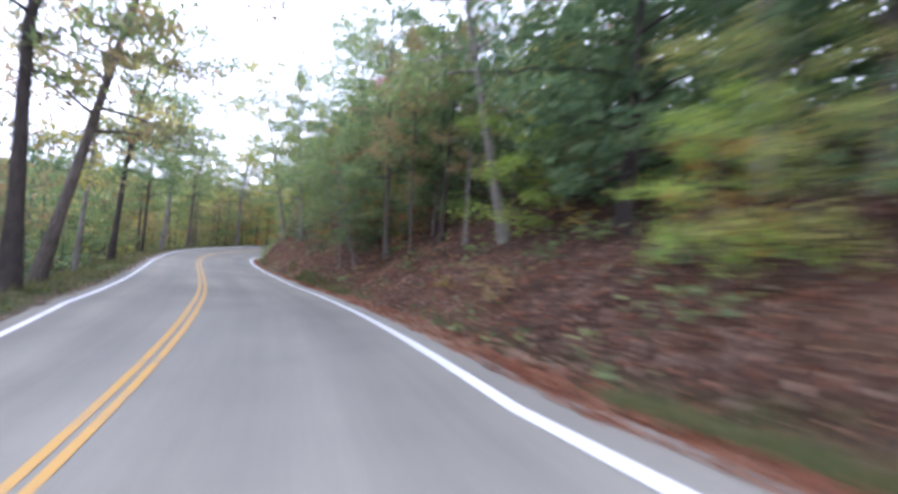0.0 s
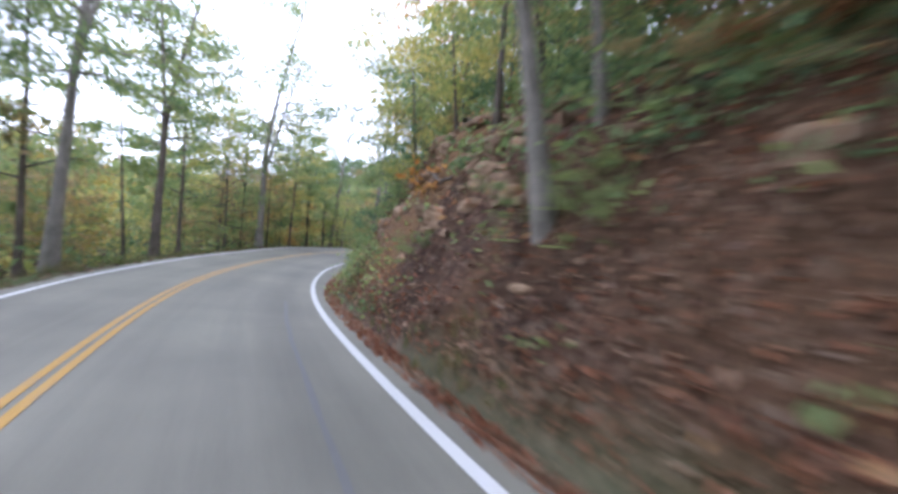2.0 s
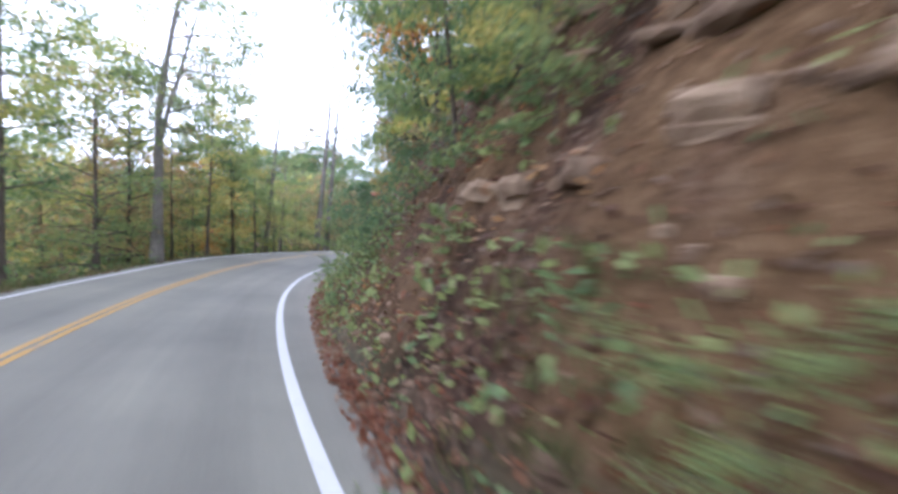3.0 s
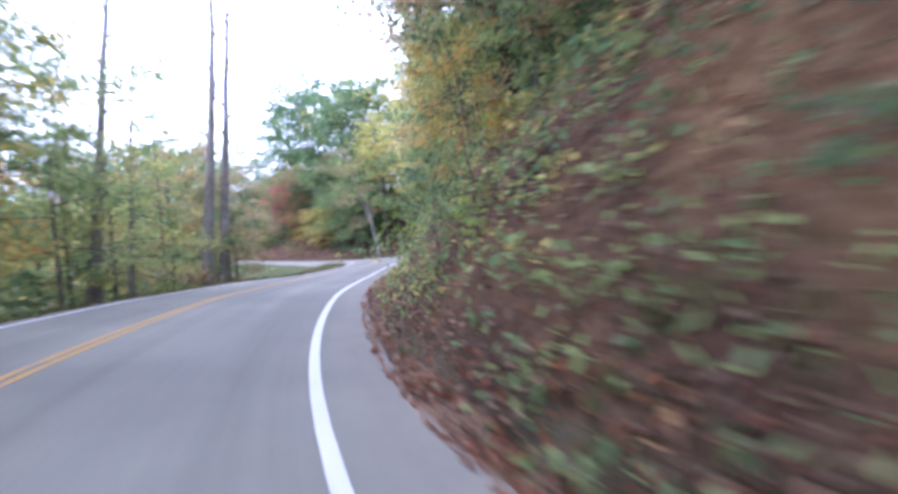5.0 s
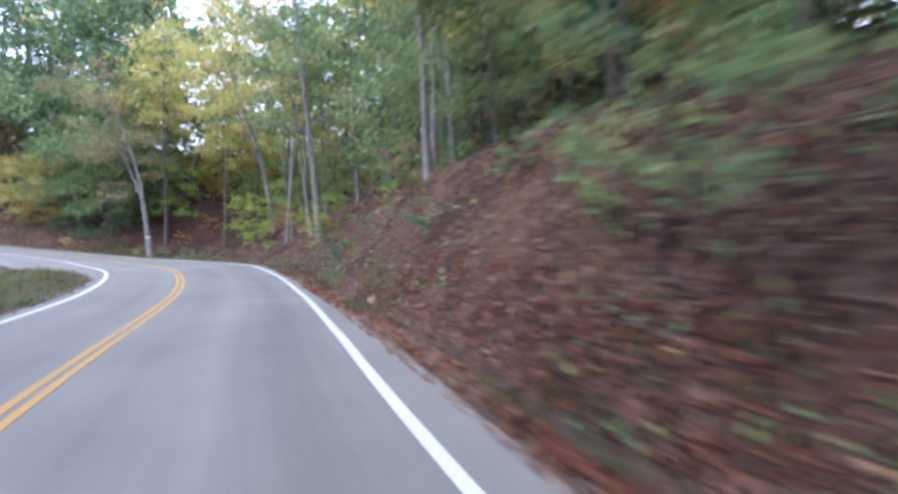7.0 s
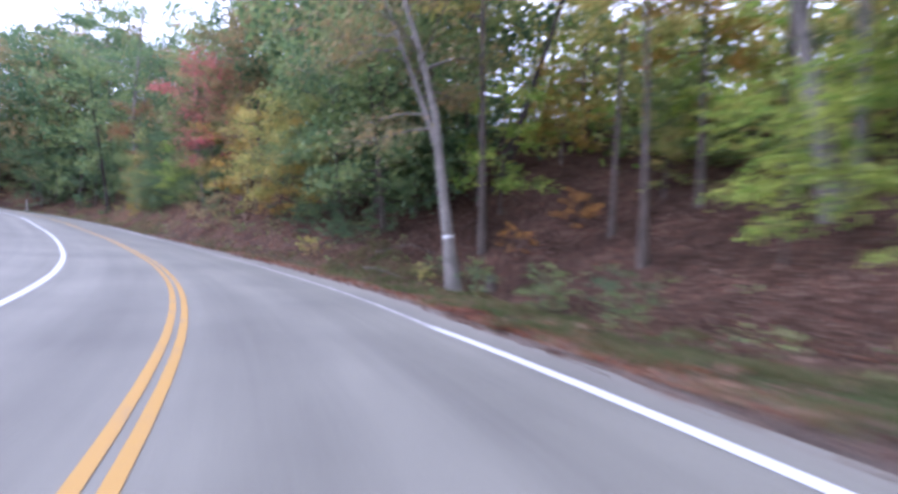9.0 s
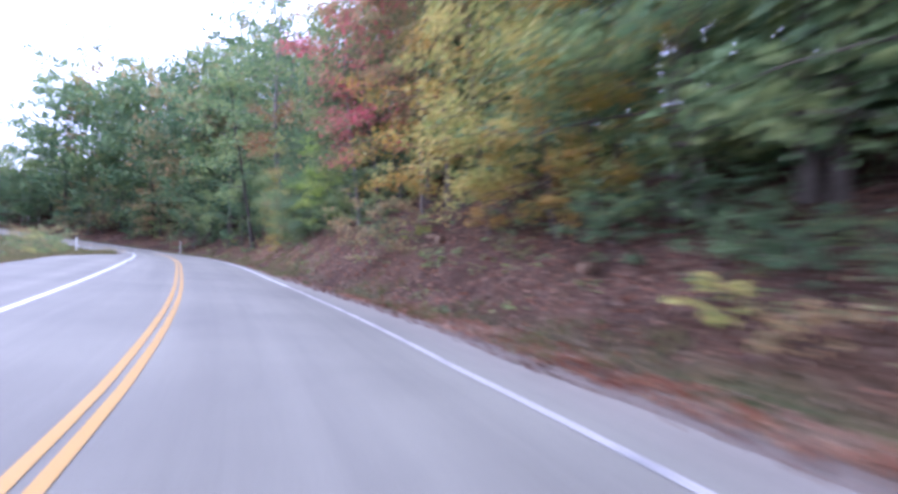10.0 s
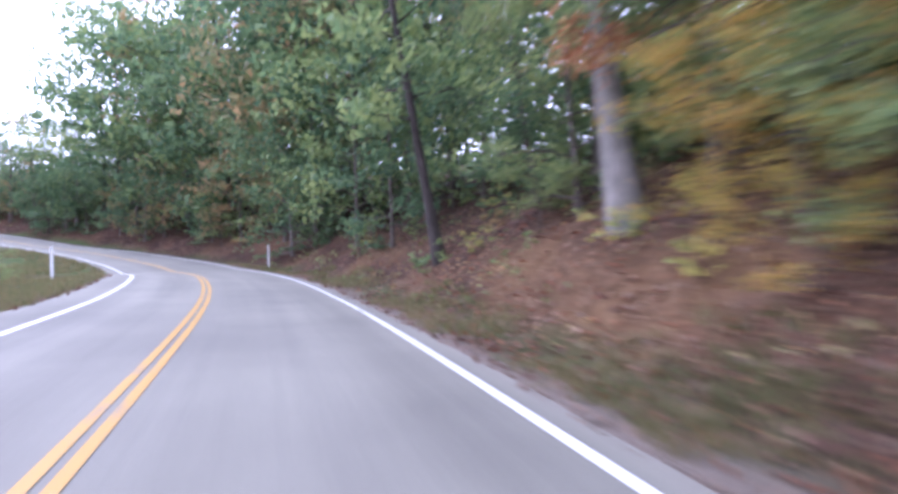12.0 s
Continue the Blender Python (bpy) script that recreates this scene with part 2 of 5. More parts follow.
# ---- the line of the road ----
STEP = 8.0
S_FIRST = -20.0
CURVE = [0.00103, -0.02009, -0.04590, 0.01110, 0.01290, 0.00382, -0.00070, -0.01048, -0.01573, -0.00926, -0.01843, -0.02532, -0.01794, -0.00843, -0.00860, 0.01784,
         0.03155, 0.01758, 0.01962, 0.01477, 0.00954, 0.00622, -0.00012, 0.00389, 0.00295, 0.01158, 0.01793, 0.01884, 0.02346, 0.01958, 0.00978, 0.00629,
         0.01048, 0.01346, 0.01445, 0.01452, 0.01438]
RISE = [1.087, 0.777, 0.376, -0.276, -0.264, -0.513, -0.621, -0.670, -0.660, -0.691, -0.695, -0.582, -0.481, -0.556, -0.604, -0.655,
         -0.517, -0.718, -0.823, -0.789, -0.644, -0.317, 0.017, 0.391, 0.682, 0.974, 1.371, 1.578, 2.310, 3.190, 4.103, 5.286,
         6.387, 7.323, 8.163, 8.955, 9.731]
BANKING = [0.1719, 0.2055, 0.2134, 0.1430, 0.0199, -0.0124, -0.0186, -0.0140, -0.0454, -0.0712, -0.0887, -0.1052, -0.0586, -0.0330, 0.0420, 0.0327,
         0.0608, 0.0466, 0.0032, -0.0145, -0.0301, -0.0541, -0.0609, -0.0639, -0.0596, -0.0567, -0.0505, 0.0039, 0.0023, -0.0023, -0.0141, -0.0022,
         0.0032, -0.0023, -0.0111, -0.0201, -0.0286]
knots = S_FIRST + STEP * np.arange(len(CURVE))
line_s = np.arange(-20.0, 270.1, 1.0)
curve = np.interp(line_s, knots, CURVE)
zero = int(np.argmin(np.abs(line_s)))
turn = np.cumsum(curve)
turn -= turn[zero]
mid = turn - 0.5 * curve
line_x, line_y = np.cumsum(-np.sin(mid)), np.cumsum(np.cos(mid))
line_x -= line_x[zero]
line_y -= line_y[zero]
line_z = np.interp(line_s, knots, RISE)
bank = np.interp(line_s, knots, BANKING)
LANE_R, LANE_L = 3.1, 2.21


def along(s):
    """Centre x, y, z, heading and cross fall at distance s."""
    return [np.interp(s, line_s, a) for a in (line_x, line_y, line_z, turn, bank)]


def place(s, d, up=0.0):
    """World place d metres right of the centre line at s, up metres over the road's centre."""
    x, y, z, a, e = along(s)
    return np.stack([x + np.cos(a) * d, y + np.sin(a) * d, z + up], -1)


def table(s, rows):
    return np.interp(s, [r[0] for r in rows], [r[1] for r in rows])


EDGE_R = [(-20, 3.5), (10, 3.55), (20, 3.72), (32, 3.45), (44, 3.5), (52, 3.8), (60, 4.1), (70, 4.0), (83, 3.87), (92, 3.65), (105, 3.42), (115, 3.38), (128, 3.85), (146, 3.95), (153, 3.75), (160, 3.5), (175, 3.5), (200, 3.6), (220, 3.6)]
EDGE_L = [(-20, -2.55), (106, -2.55), (113, -4.0), (120, -5.4), (150, -5.4), (166, -5.0), (173, -4.2), (178, -3.1), (190, -3.0), (200, -2.7), (220, -2.6)]
VERGE_R = [(-20, 0.9), (15, 0.9), (24, 0.6), (30, 0.3), (60, 0.35), (75, 0.5), (88, 0.6), (98, 0.6), (106, 1.6), (112, 2.7), (120, 3.0), (128, 3.0), (138, 1.7), (150, 1.2), (165, 1.0), (176, 1.2), (220, 2.0), (270, 2.0)]
SLOPE_1 = [(-20, 0.5), (12, 0.55), (20, 0.75), (26, 1.1), (30, 1.6), (45, 1.7), (60, 1.5), (75, 1.35), (86, 1.4), (92, 1.8), (99, 1.8), (106, 1.1), (114, 0.75), (120, 0.42), (126, 0.22), (131, 0.18), (138, 0.45), (150, 0.7), (158, 0.85), (168, 0.8), (176, 0.6), (220, 0.5)]
HIGH_1 = [(-20, 2.6), (20, 2.8), (30, 2.8), (36, 3.4), (45, 5.0), (56, 5.2), (64, 4.4), (72, 3.9), (80, 3.5), (90, 3.3), (98, 3.2), (108, 3.0), (118, 2.4), (130, 1.2), (140, 3.0), (165, 3.2), (180, 2.0), (220, 2.0)]
SLOPE_2 = [(-20, 0.45), (34, 0.6), (68, 0.55), (78, 0.42), (100, 0.47), (107, 0.8), (113, 0.85), (119, 0.6), (135, 0.6), (150, 0.55), (170, 0.5), (200, 0.45), (270, 0.45)]
DROP_L = [(-20, 1.6), (90, 1.6), (105, 1.0), (120, 0.4), (150, 0.5), (220, 0.6)]
VERGE_L = [(-20, 1.5), (60, 1.1), (100, 1.3), (115, 2.0), (150, 3.0), (178, 4.5), (220, 3.0)]


def height(s, d):
    """Ground over the road's centre at s; arrays."""
    e = np.interp(s, line_s, bank)
    er, el = table(s, EDGE_R), table(s, EDGE_L)
    vr, m1, h1, m2 = table(s, VERGE_R), table(s, SLOPE_1), table(s, HIGH_1), table(s, SLOPE_2)
    u = np.maximum(d - er, 0)
    v = np.maximum(u - vr, 0)
    first = np.minimum(v * m1, h1)
    second = np.maximum(v - h1 / m1, 0)
    rise = first + m2 * 36 * (1 - np.exp(-second / 36))
    dip = 0.9 * table(s, [(-20, 0), (114, 0), (122, 1), (134, 1), (140, 0), (270, 0)]) * np.exp(-((d - 9.5) / 2.6) ** 2)
    right = e * er - 0.06 * np.minimum(u, vr) + rise - dip
    a = np.maximum(el - d, 0)
    vl, dr = table(s, VERGE_L), table(s, DROP_L)
    b = np.maximum(a - vl, 0)
    left = e * el * np.exp(-a / 3) - 0.05 * np.minimum(a, vl) - dr * (1 - np.exp(-b * 0.5 / np.maximum(dr, 0.1))) + np.maximum(b - 22, 0) * 0.12
    return np.where(d > er, right, np.where(d < el, left, e * d)) - 0.03


def rough(x, y, d_edge):
    """Unevenness of the ground, fading out at the road's edge."""
    out = np.zeros(len(x))
    for i in range(len(x)):
        k = min(1.0, max(0.0, d_edge[i] - 0.25) / 2.2)
        if k > 0:
            p = Vector((x[i], y[i], 0))
            out[i] = k * (0.35 * noise.noise(p * 0.32) + 0.22 * noise.noise(p * 0.95) + 0.09 * noise.noise(p * 2.9))
    return out


def shape(name, verts, faces, mat=None, smooth=False):
    me = bpy.data.meshes.new(name)
    verts, faces = np.asarray(verts, np.float32), np.asarray(faces, np.int32)
    k = faces.shape[1]
    me.vertices.add(len(verts))
    me.vertices.foreach_set("co", verts.ravel())
    me.loops.add(faces.size)
    me.loops.foreach_set("vertex_index", faces.ravel())
    me.polygons.add(len(faces))
    me.polygons.foreach_set("loop_start", np.arange(0, faces.size, k, dtype=np.int32))
    me.polygons.foreach_set("use_smooth", np.full(len(faces), bool(smooth)))
    me.update(calc_edges=True)
    if mat:
        me.materials.append(mat)
    return me


def grid_faces(rows, cols):
    i = np.arange(rows - 1)[:, None] * cols + np.arange(cols - 1)[None]
    return np.stack([i, i + 1, i + cols + 1, i + cols], -1).reshape(-1, 4)


def part(name, me, parent, label=""):
    ob = new(name, me)
    ob.parent = parent
    return tagged(ob, label)


# ---- ground ----
def cover_of(s, d, x, y):
    """Share of grass, bare soil and gravel."""
    er, el = table(s, EDGE_R), table(s, EDGE_L)
    u, a = d - er, el - d
    vr = table(s, VERGE_R)
    n1 = np.array([noise.noise(Vector((px * 0.25, py * 0.25, 3))) for px, py in zip(x, y)])
    n2 = np.array([noise.noise(Vector((px * 0.9, py * 0.9, 8))) for px, py in zip(x, y)])
    grass_r = np.clip(1 - np.abs(u - 0.75 * vr) / (0.5 * vr + 0.25), 0, 1) * np.clip(0.45 + 1.1 * n1 + 0.6 * n2, 0, 1) * table(s, [(-20, 1.0), (30, 1.1), (40, 0.8), (75, 0.6), (95, 0.25), (104, 1.6), (130, 1.7), (140, 0.8), (165, 0.9), (178, 1.4), (220, 1.4)])
    grass_l = np.clip(a / 0.4, 0, 1) * np.clip(2.6 - a / 3.0, 0, 1) * np.clip(0.75 + 0.8 * n1 + 0.5 * n2, 0, 1)
    grass = np.where(d > 0, grass_r, grass_l)
    soil = np.where(d > 0, np.clip((u - vr) / 0.6, 0, 1) * np.clip(1.7 - (u - vr) / 2.6, 0, 1) * np.clip(0.35 + 1.3 * n1 + 0.9 * n2, 0, 1) * table(s, [(-20, 0.2), (25, 0.2), (33, 0.3), (37, 1.6), (52, 1.7), (60, 1.3), (68, 1.0), (76, 0.7), (90, 0.7), (100, 0.5), (110, 0.2), (158, 0.2), (168, 0.9), (200, 0.7), (220, 0.4)]), 0)
    gravel = np.where(d > 0, np.clip((1 - u / table(s, [(-20, 0.4), (105, 0.5), (112, 1.1), (145, 1.1), (155, 0.7), (220, 0.5)])) * 1.6 + 1.2 * n2, 0, 1) * table(s, [(-20, 0.25), (95, 0.3), (108, 0.3), (118, 0.4), (128, 0.9), (145, 0.8), (160, 0.7), (190, 0.7), (220, 0.5)]), np.clip(1 - a / 0.35, 0, 1) * 0.5)
    return np.stack([np.clip(grass, 0, 1), np.clip(soil, 0, 1), np.clip(gravel, 0, 1), np.ones_like(grass)], -1)


def paint_cover(me, rgba):
    at = me.attributes.new("cover", "FLOAT_COLOR", "POINT")
    at.data.foreach_set("color", np.asarray(rgba, np.float32).ravel())


# beside the road, in strips that follow it
ss = np.arange(-20, 268.01, 0.6)
dd = np.concatenate([np.linspace(-16, -7, 10), np.linspace(-6.4, -2.2, 14), [0.0], np.linspace(2.9, 6.5, 15), np.linspace(6.8, 13, 22), np.linspace(13.6, 22, 12)])
S, D = [a.ravel() for a in np.meshgrid(ss, dd, indexing="ij")]
XY = place(S, D)
edge = np.maximum(D - table(S, EDGE_R), table(S, EDGE_L) - D)
Z = XY[:, 2] + height(S, D) + rough(XY[:, 0], XY[:, 1], edge)
Z -= np.where(edge < -0.25, 0.15, 0.0)
near = shape("verges", np.stack([XY[:, 0], XY[:, 1], Z], -1), grid_faces(len(ss), len(dd)), GROUND, True)
paint_cover(near, cover_of(S, D, XY[:, 0], XY[:, 1]))
tagged(new("ground_verges", near), "leaf-strewn earth banks and grassy verges beside the road", "ground", kind="structure")


def road_coordinates(x, y):
    best_d2 = np.full(len(x), 1e12)
    best = np.zeros(len(x), int)
    for k in range(0, len(line_s), 2):
        d2 = (x - line_x[k]) ** 2 + (y - line_y[k]) ** 2
        hit = d2 < best_d2
        best[hit], best_d2[hit] = k, d2[hit]
    vx, vy, a = x - line_x[best], y - line_y[best], turn[best]
    return line_s[best] + (-np.sin(a) * vx + np.cos(a) * vy), np.cos(a) * vx + np.sin(a) * vy, best


# the land further off, one sheet to the horizon
gx = np.concatenate([[-2500, -900, -400, -220], np.arange(-130, 170, 2.5), [260, 450, 950, 2500]])
gy = np.concatenate([[-2500, -900, -400, -180], np.arange(-80, 300, 2.5), [380, 550, 1000, 2500]])
X, Y = [a.ravel() for a in np.meshgrid(gx, gy, indexing="ij")]
fs, fd, fk = road_coordinates(X, Y)
cs, cd = np.clip(fs, -20, 268), np.clip(fd, -60, 60)
land = line_z[fk] + height(cs, cd)
inside = (fd > -16) & (fd < 22) & (fs > -20) & (fs < 268)
land = land - np.where(inside, np.where(np.abs(fd) < 6, 0.8, 0.3), 0.0)
far_mesh = shape("land", np.stack([X, Y, land], -1), grid_faces(len(gx), len(gy)), GROUND, True)
paint_cover(far_mesh, np.tile([0.0, 0.0, 0.0, 1.0], (len(X), 1)))
tagged(new("ground", far_mesh), "wooded hillside ground covered in brown leaves", "ground", kind="structure")


# ---- road ----
def ribbon(name, s0, s1, left, right, lift, mat, step=0.5, thick=0.0):
    """A strip along the road between two offsets (numbers or tables)."""
    s = np.arange(s0, s1 + 1e-6, step)
    cols = 7
    lo = table(s, left) if isinstance(left, list) else np.full(len(s), left)
    hi = table(s, right) if isinstance(right, list) else np.full(len(s), right)
    f = np.linspace(0, 1, cols)
    d = lo[:, None] + (hi - lo)[:, None] * f[None]
    s2 = np.repeat(s[:, None], cols, 1)
    e = np.interp(s2.ravel(), line_s, bank)
    p = place(s2.ravel(), d.ravel(), e * d.ravel() + lift)
    if thick:
        skirt = p.reshape(len(s), cols, 3).copy()
        full = np.concatenate([skirt[:, :1] - [0, 0, thick], skirt, skirt[:, -1:] - [0, 0, thick]], 1)
        d = np.concatenate([d[:, :1], d, d[:, -1:]], 1)
        s2 = np.repeat(s[:, None], cols + 2, 1)
        p, cols = full.reshape(-1, 3), cols + 2
    me = shape(name, p, grid_faces(len(s), cols), mat, not thick)
    uv = me.uv_layers.new(name="UVMap")
    idx = np.zeros(len(me.loops), np.int32)
    me.loops.foreach_get("vertex_index", idx)
    uv.data.foreach_set("uv", np.stack([s2.ravel()[idx], d.ravel()[idx]], -1).astype(np.float32).ravel())
    return me


def ragged(rows, amount, seed):
    r = random.Random(seed)
    return [(s, float(table(s, rows)) + r.uniform(-amount, amount)) for s in np.arange(-20, 269, 0.7)]


tagged(new("road", ribbon("road", -20, 268, ragged(EDGE_L, 0.035, 1), ragged(EDGE_R, 0.045, 2), 0.0, ASPHALT, 0.35, 0.12)), "grey worn asphalt two-lane road", "road", kind="structure")
for s0, s1, half, paint, look_of in ((-20, 124, 0.065, WHITE, "white painted"), (124, 152, 0.05, WORN_WHITE, "dusty worn white"), (152, 268, 0.062, WHITE, "white painted")):
    tagged(new("edge_line_right", ribbon("edge_line_right", s0, s1, LANE_R - half, LANE_R + half, 0.006, paint)), look_of + " edge line on the asphalt", "road line", kind="structure")
tagged(new("edge_line_left", ribbon("edge_line_left", -20, 268, -LANE_L - 0.06, -LANE_L + 0.06, 0.006, WHITE)), "white painted edge line on the asphalt", "road line", kind="structure")
for lo, hi in ((-0.125, -0.035), (0.03, 0.12)):
    tagged(new("centre_line", ribbon("centre_line", -20, 268, lo, hi, 0.006, YELLOW)), "yellow painted double centre line on the asphalt", "road line", kind="structure")

TAR = plain("dark_tar", (0.105, 0.105, 0.106), 0.6)
for s0, s1, way, half in ((23.0, 42.0, [(23, 1.95), (27, 2.02), (35, 2.3), (42, 2.42)], 0.028), (76.5, 82.0, [(76, 0.36), (82, 0.3)], 0.035)):
    tagged(new("tar_seam", ribbon("tar_seam", s0, s1, [(a, b - half) for a, b in ragged(way, half * 0.5, 5)], [(a, b + half) for a, b in ragged(way, half * 0.5, 6)], 0.004, TAR)), "thin dark tar seam along the lane", "road mark", kind="structure")


# ---- trees ----
def tube(points, radii, sides=6):
    """A tapered limb as vertices and quads."""
    pts = np.asarray(points, float)
    k = len(pts)
    tang = np.gradient(pts, axis=0)
    tang /= np.linalg.norm(tang, axis=1, keepdims=True) + 1e-9
    ref = np.where(np.abs(tang[:, 2:3]) > 0.9, [[1.0, 0, 0]], [[0, 0, 1.0]])
    u = np.cross(tang, ref)
    u /= np.linalg.norm(u, axis=1, keepdims=True) + 1e-9
    v = np.cross(tang, u)
    a = np.linspace(0, 2 * np.pi, sides, endpoint=False)
    ring = pts[:, None] + np.asarray(radii)[:, None, None] * (np.cos(a)[None, :, None] * u[:, None] + np.sin(a)[None, :, None] * v[:, None])
    i = np.arange(k - 1)[:, None] * sides
    j = np.arange(sides)[None]
    q = np.stack([i + j, i + (j + 1) % sides, i + sides + (j + 1) % sides, i + sides + j], -1).reshape(-1, 4)
    return ring.reshape(-1, 3), q


def joined(pieces):
    vs, qs, base = [], [], 0
    for v, q in pieces:
        vs.append(v)
        qs.append(q + base)
        base += len(v)
    return np.concatenate(vs), np.concatenate(qs)


def leaf_quads(centres, r, size, flat=0.6):
    """One four-cornered leaf at each centre, turned at random, mostly lying level."""
    n = len(centres)
    a = r.uniform(0, 2 * np.pi, n)
    tilt = r.normal(0, flat, n)
    roll = r.normal(0, flat, n)
    ax = np.stack([np.cos(a) * np.cos(tilt), np.sin(a) * np.cos(tilt), np.sin(tilt)], -1)
    side = np.stack([-np.sin(a) * np.cos(roll), np.cos(a) * np.cos(roll), np.sin(roll)], -1)
    s = size * r.uniform(0.6, 1.3, n)[:, None]
    v = np.stack([centres - ax * s * 0.5, centres + side * s * 0.32, centres + ax * s * 0.6, centres - side * s * 0.32], 1)
    return v.reshape(-1, 3), np.arange(4 * n).reshape(-1, 4)


def leaf_blades(centres, r, size, flat=0.7):
    """One pointed three-cornered leaf at each centre, for crowns of very many leaves."""
    n = len(centres)
    a = r.uniform(0, 2 * np.pi, n)
    tilt = r.normal(-0.15, flat, n)
    roll = r.normal(0, flat, n)
    ax = np.stack([np.cos(a) * np.cos(tilt), np.sin(a) * np.cos(tilt), np.sin(tilt)], -1)
    side = np.stack([-np.sin(a) * np.cos(roll), np.cos(a) * np.cos(roll), np.sin(roll)], -1)
    s = size * r.uniform(0.55, 1.35, n)[:, None]
    v = np.stack([centres - ax * s * 0.4 + side * s * 0.36, centres + ax * s * 0.65, centres - ax * s * 0.4 - side * s * 0.36], 1)
    return v.reshape(-1, 3), np.arange(3 * n).reshape(-1, 3)


def grow(seed, tall, clear, spread, limbs, leaves, size, girth, lean=0.0, clumps=5, forks=1, droop=0.0, bare=False, bend=0.9, twigs=True):
    """Wood and foliage of one tree standing at the origin."""
    r = np.random.default_rng(seed)
    wood, heads = [], []
    for f in range(forks):
        k = 9
        t = np.linspace(0, 1, k)
        out = r.uniform(0, 2 * np.pi)
        off = (0.0 if forks == 1 else 0.12 * tall) * np.array([np.cos(out), np.sin(out)])
        h = tall * (1 if f == 0 else r.uniform(0.75, 0.98))
        wig = np.cumsum(r.normal(0, bend * 0.035 * tall / k, (k, 2)), 0)
        fork_at = 0.42
        grow_out = np.clip((t - fork_at) / (1 - fork_at), 0, 1)[:, None] * off[None]
        pts = np.column_stack([wig[:, 0] * t + grow_out[:, 0] + lean * tall * t**1.2, wig[:, 1] * t + grow_out[:, 1], h * t])
        if f and heads:
            low = t < fork_at
            pts[low] = heads[0][0][low] * [1, 1, h / heads[0][0][-1, 2]]
        rad = girth * (1 - 0.86 * t**0.9) * (1 + 0.5 * np.exp(-t * 30)) * (1 if f == 0 else 0.8)
        pts[0, 2] -= 0.35
        heads.append((pts, rad))
        wood.append(tube(pts, rad, 8))
    starts, sprays = [], []
    for i in range(limbs):
        starts.append(len(wood))
        pts, rad = heads[i % forks]
        x = (i + r.uniform(0, 1)) / limbs
        t0 = clear + (1 - clear) * x * 0.97
        base = np.array([np.interp(t0, np.linspace(0, 1, len(pts)), pts[:, c]) for c in range(3)])
        br = np.interp(t0, np.linspace(0, 1, len(rad)), rad)
        a = i * 2.399 + r.uniform(-0.6, 0.6)
        ln = spread * (0.3 + 0.95 * np.sin(np.pi * (0.1 + 0.76 * x**0.85))) * r.uniform(0.55, 1.2)
        up = 0.1 + 0.75 * x + r.uniform(-0.2, 0.3) - droop
        k = 5 if twigs else 4
        t = np.linspace(0, 1, k)
        bp = base + np.column_stack([np.cos(a) * ln * t, np.sin(a) * ln * t, ln * (up * t - 0.2 * t * t)]) + np.cumsum(r.normal(0, 0.05 * ln, (k, 3)), 0) * t[:, None]
        wood.append(tube(bp, np.maximum(br * 0.5 * (1 - 0.85 * t), 0.008), 4 if twigs else 3))
        for c in range(clumps):
            tc = 1.0 if c == 0 else r.uniform(0.3, 1.0)
            p = np.array([np.interp(tc, t, bp[:, q]) for q in range(3)])
            turn_by = a + r.normal(0, 0.9)
            reach = ln * r.uniform(0.22, 0.5) * (1.25 - 0.6 * tc) + 0.08 * spread
            tip = p + reach * np.array([np.cos(turn_by), np.sin(turn_by), r.normal(0.12 - 0.5 * droop, 0.3)])
            sprays.append((p, tip, reach))
            if twigs:
                wood.append(tube(np.stack([p, tip]), np.array([0.018, 0.005]) * (0.5 + girth * 3), 3))
    if bare:
        return [joined(wood[:forks])] + [joined(wood[a:b]) for a, b in zip(starts, starts[1:] + [len(wood)])], None
    wv, wq = joined(wood)
    # leaves strung along the twigs, more on the longer ones, with thin and thick sprays
    p, tip, reach = [np.array(q) for q in zip(*sprays)]
    thick = reach * r.uniform(0.3, 1.7, len(reach))
    own = r.choice(len(p), leaves, p=thick / thick.sum())
    f = r.uniform(0.1, 1.2, leaves)[:, None]
    cent = p[own] * (1 - f) + tip[own] * f + r.normal(0, 1, (leaves, 3)) * (0.05 * spread + 0.2 * reach[own])[:, None] * [1, 1, 0.6]
    cent[:, 2] = np.maximum(cent[:, 2], 0.12)
    return [(wv, wq)], leaf_blades(cent, r, size)


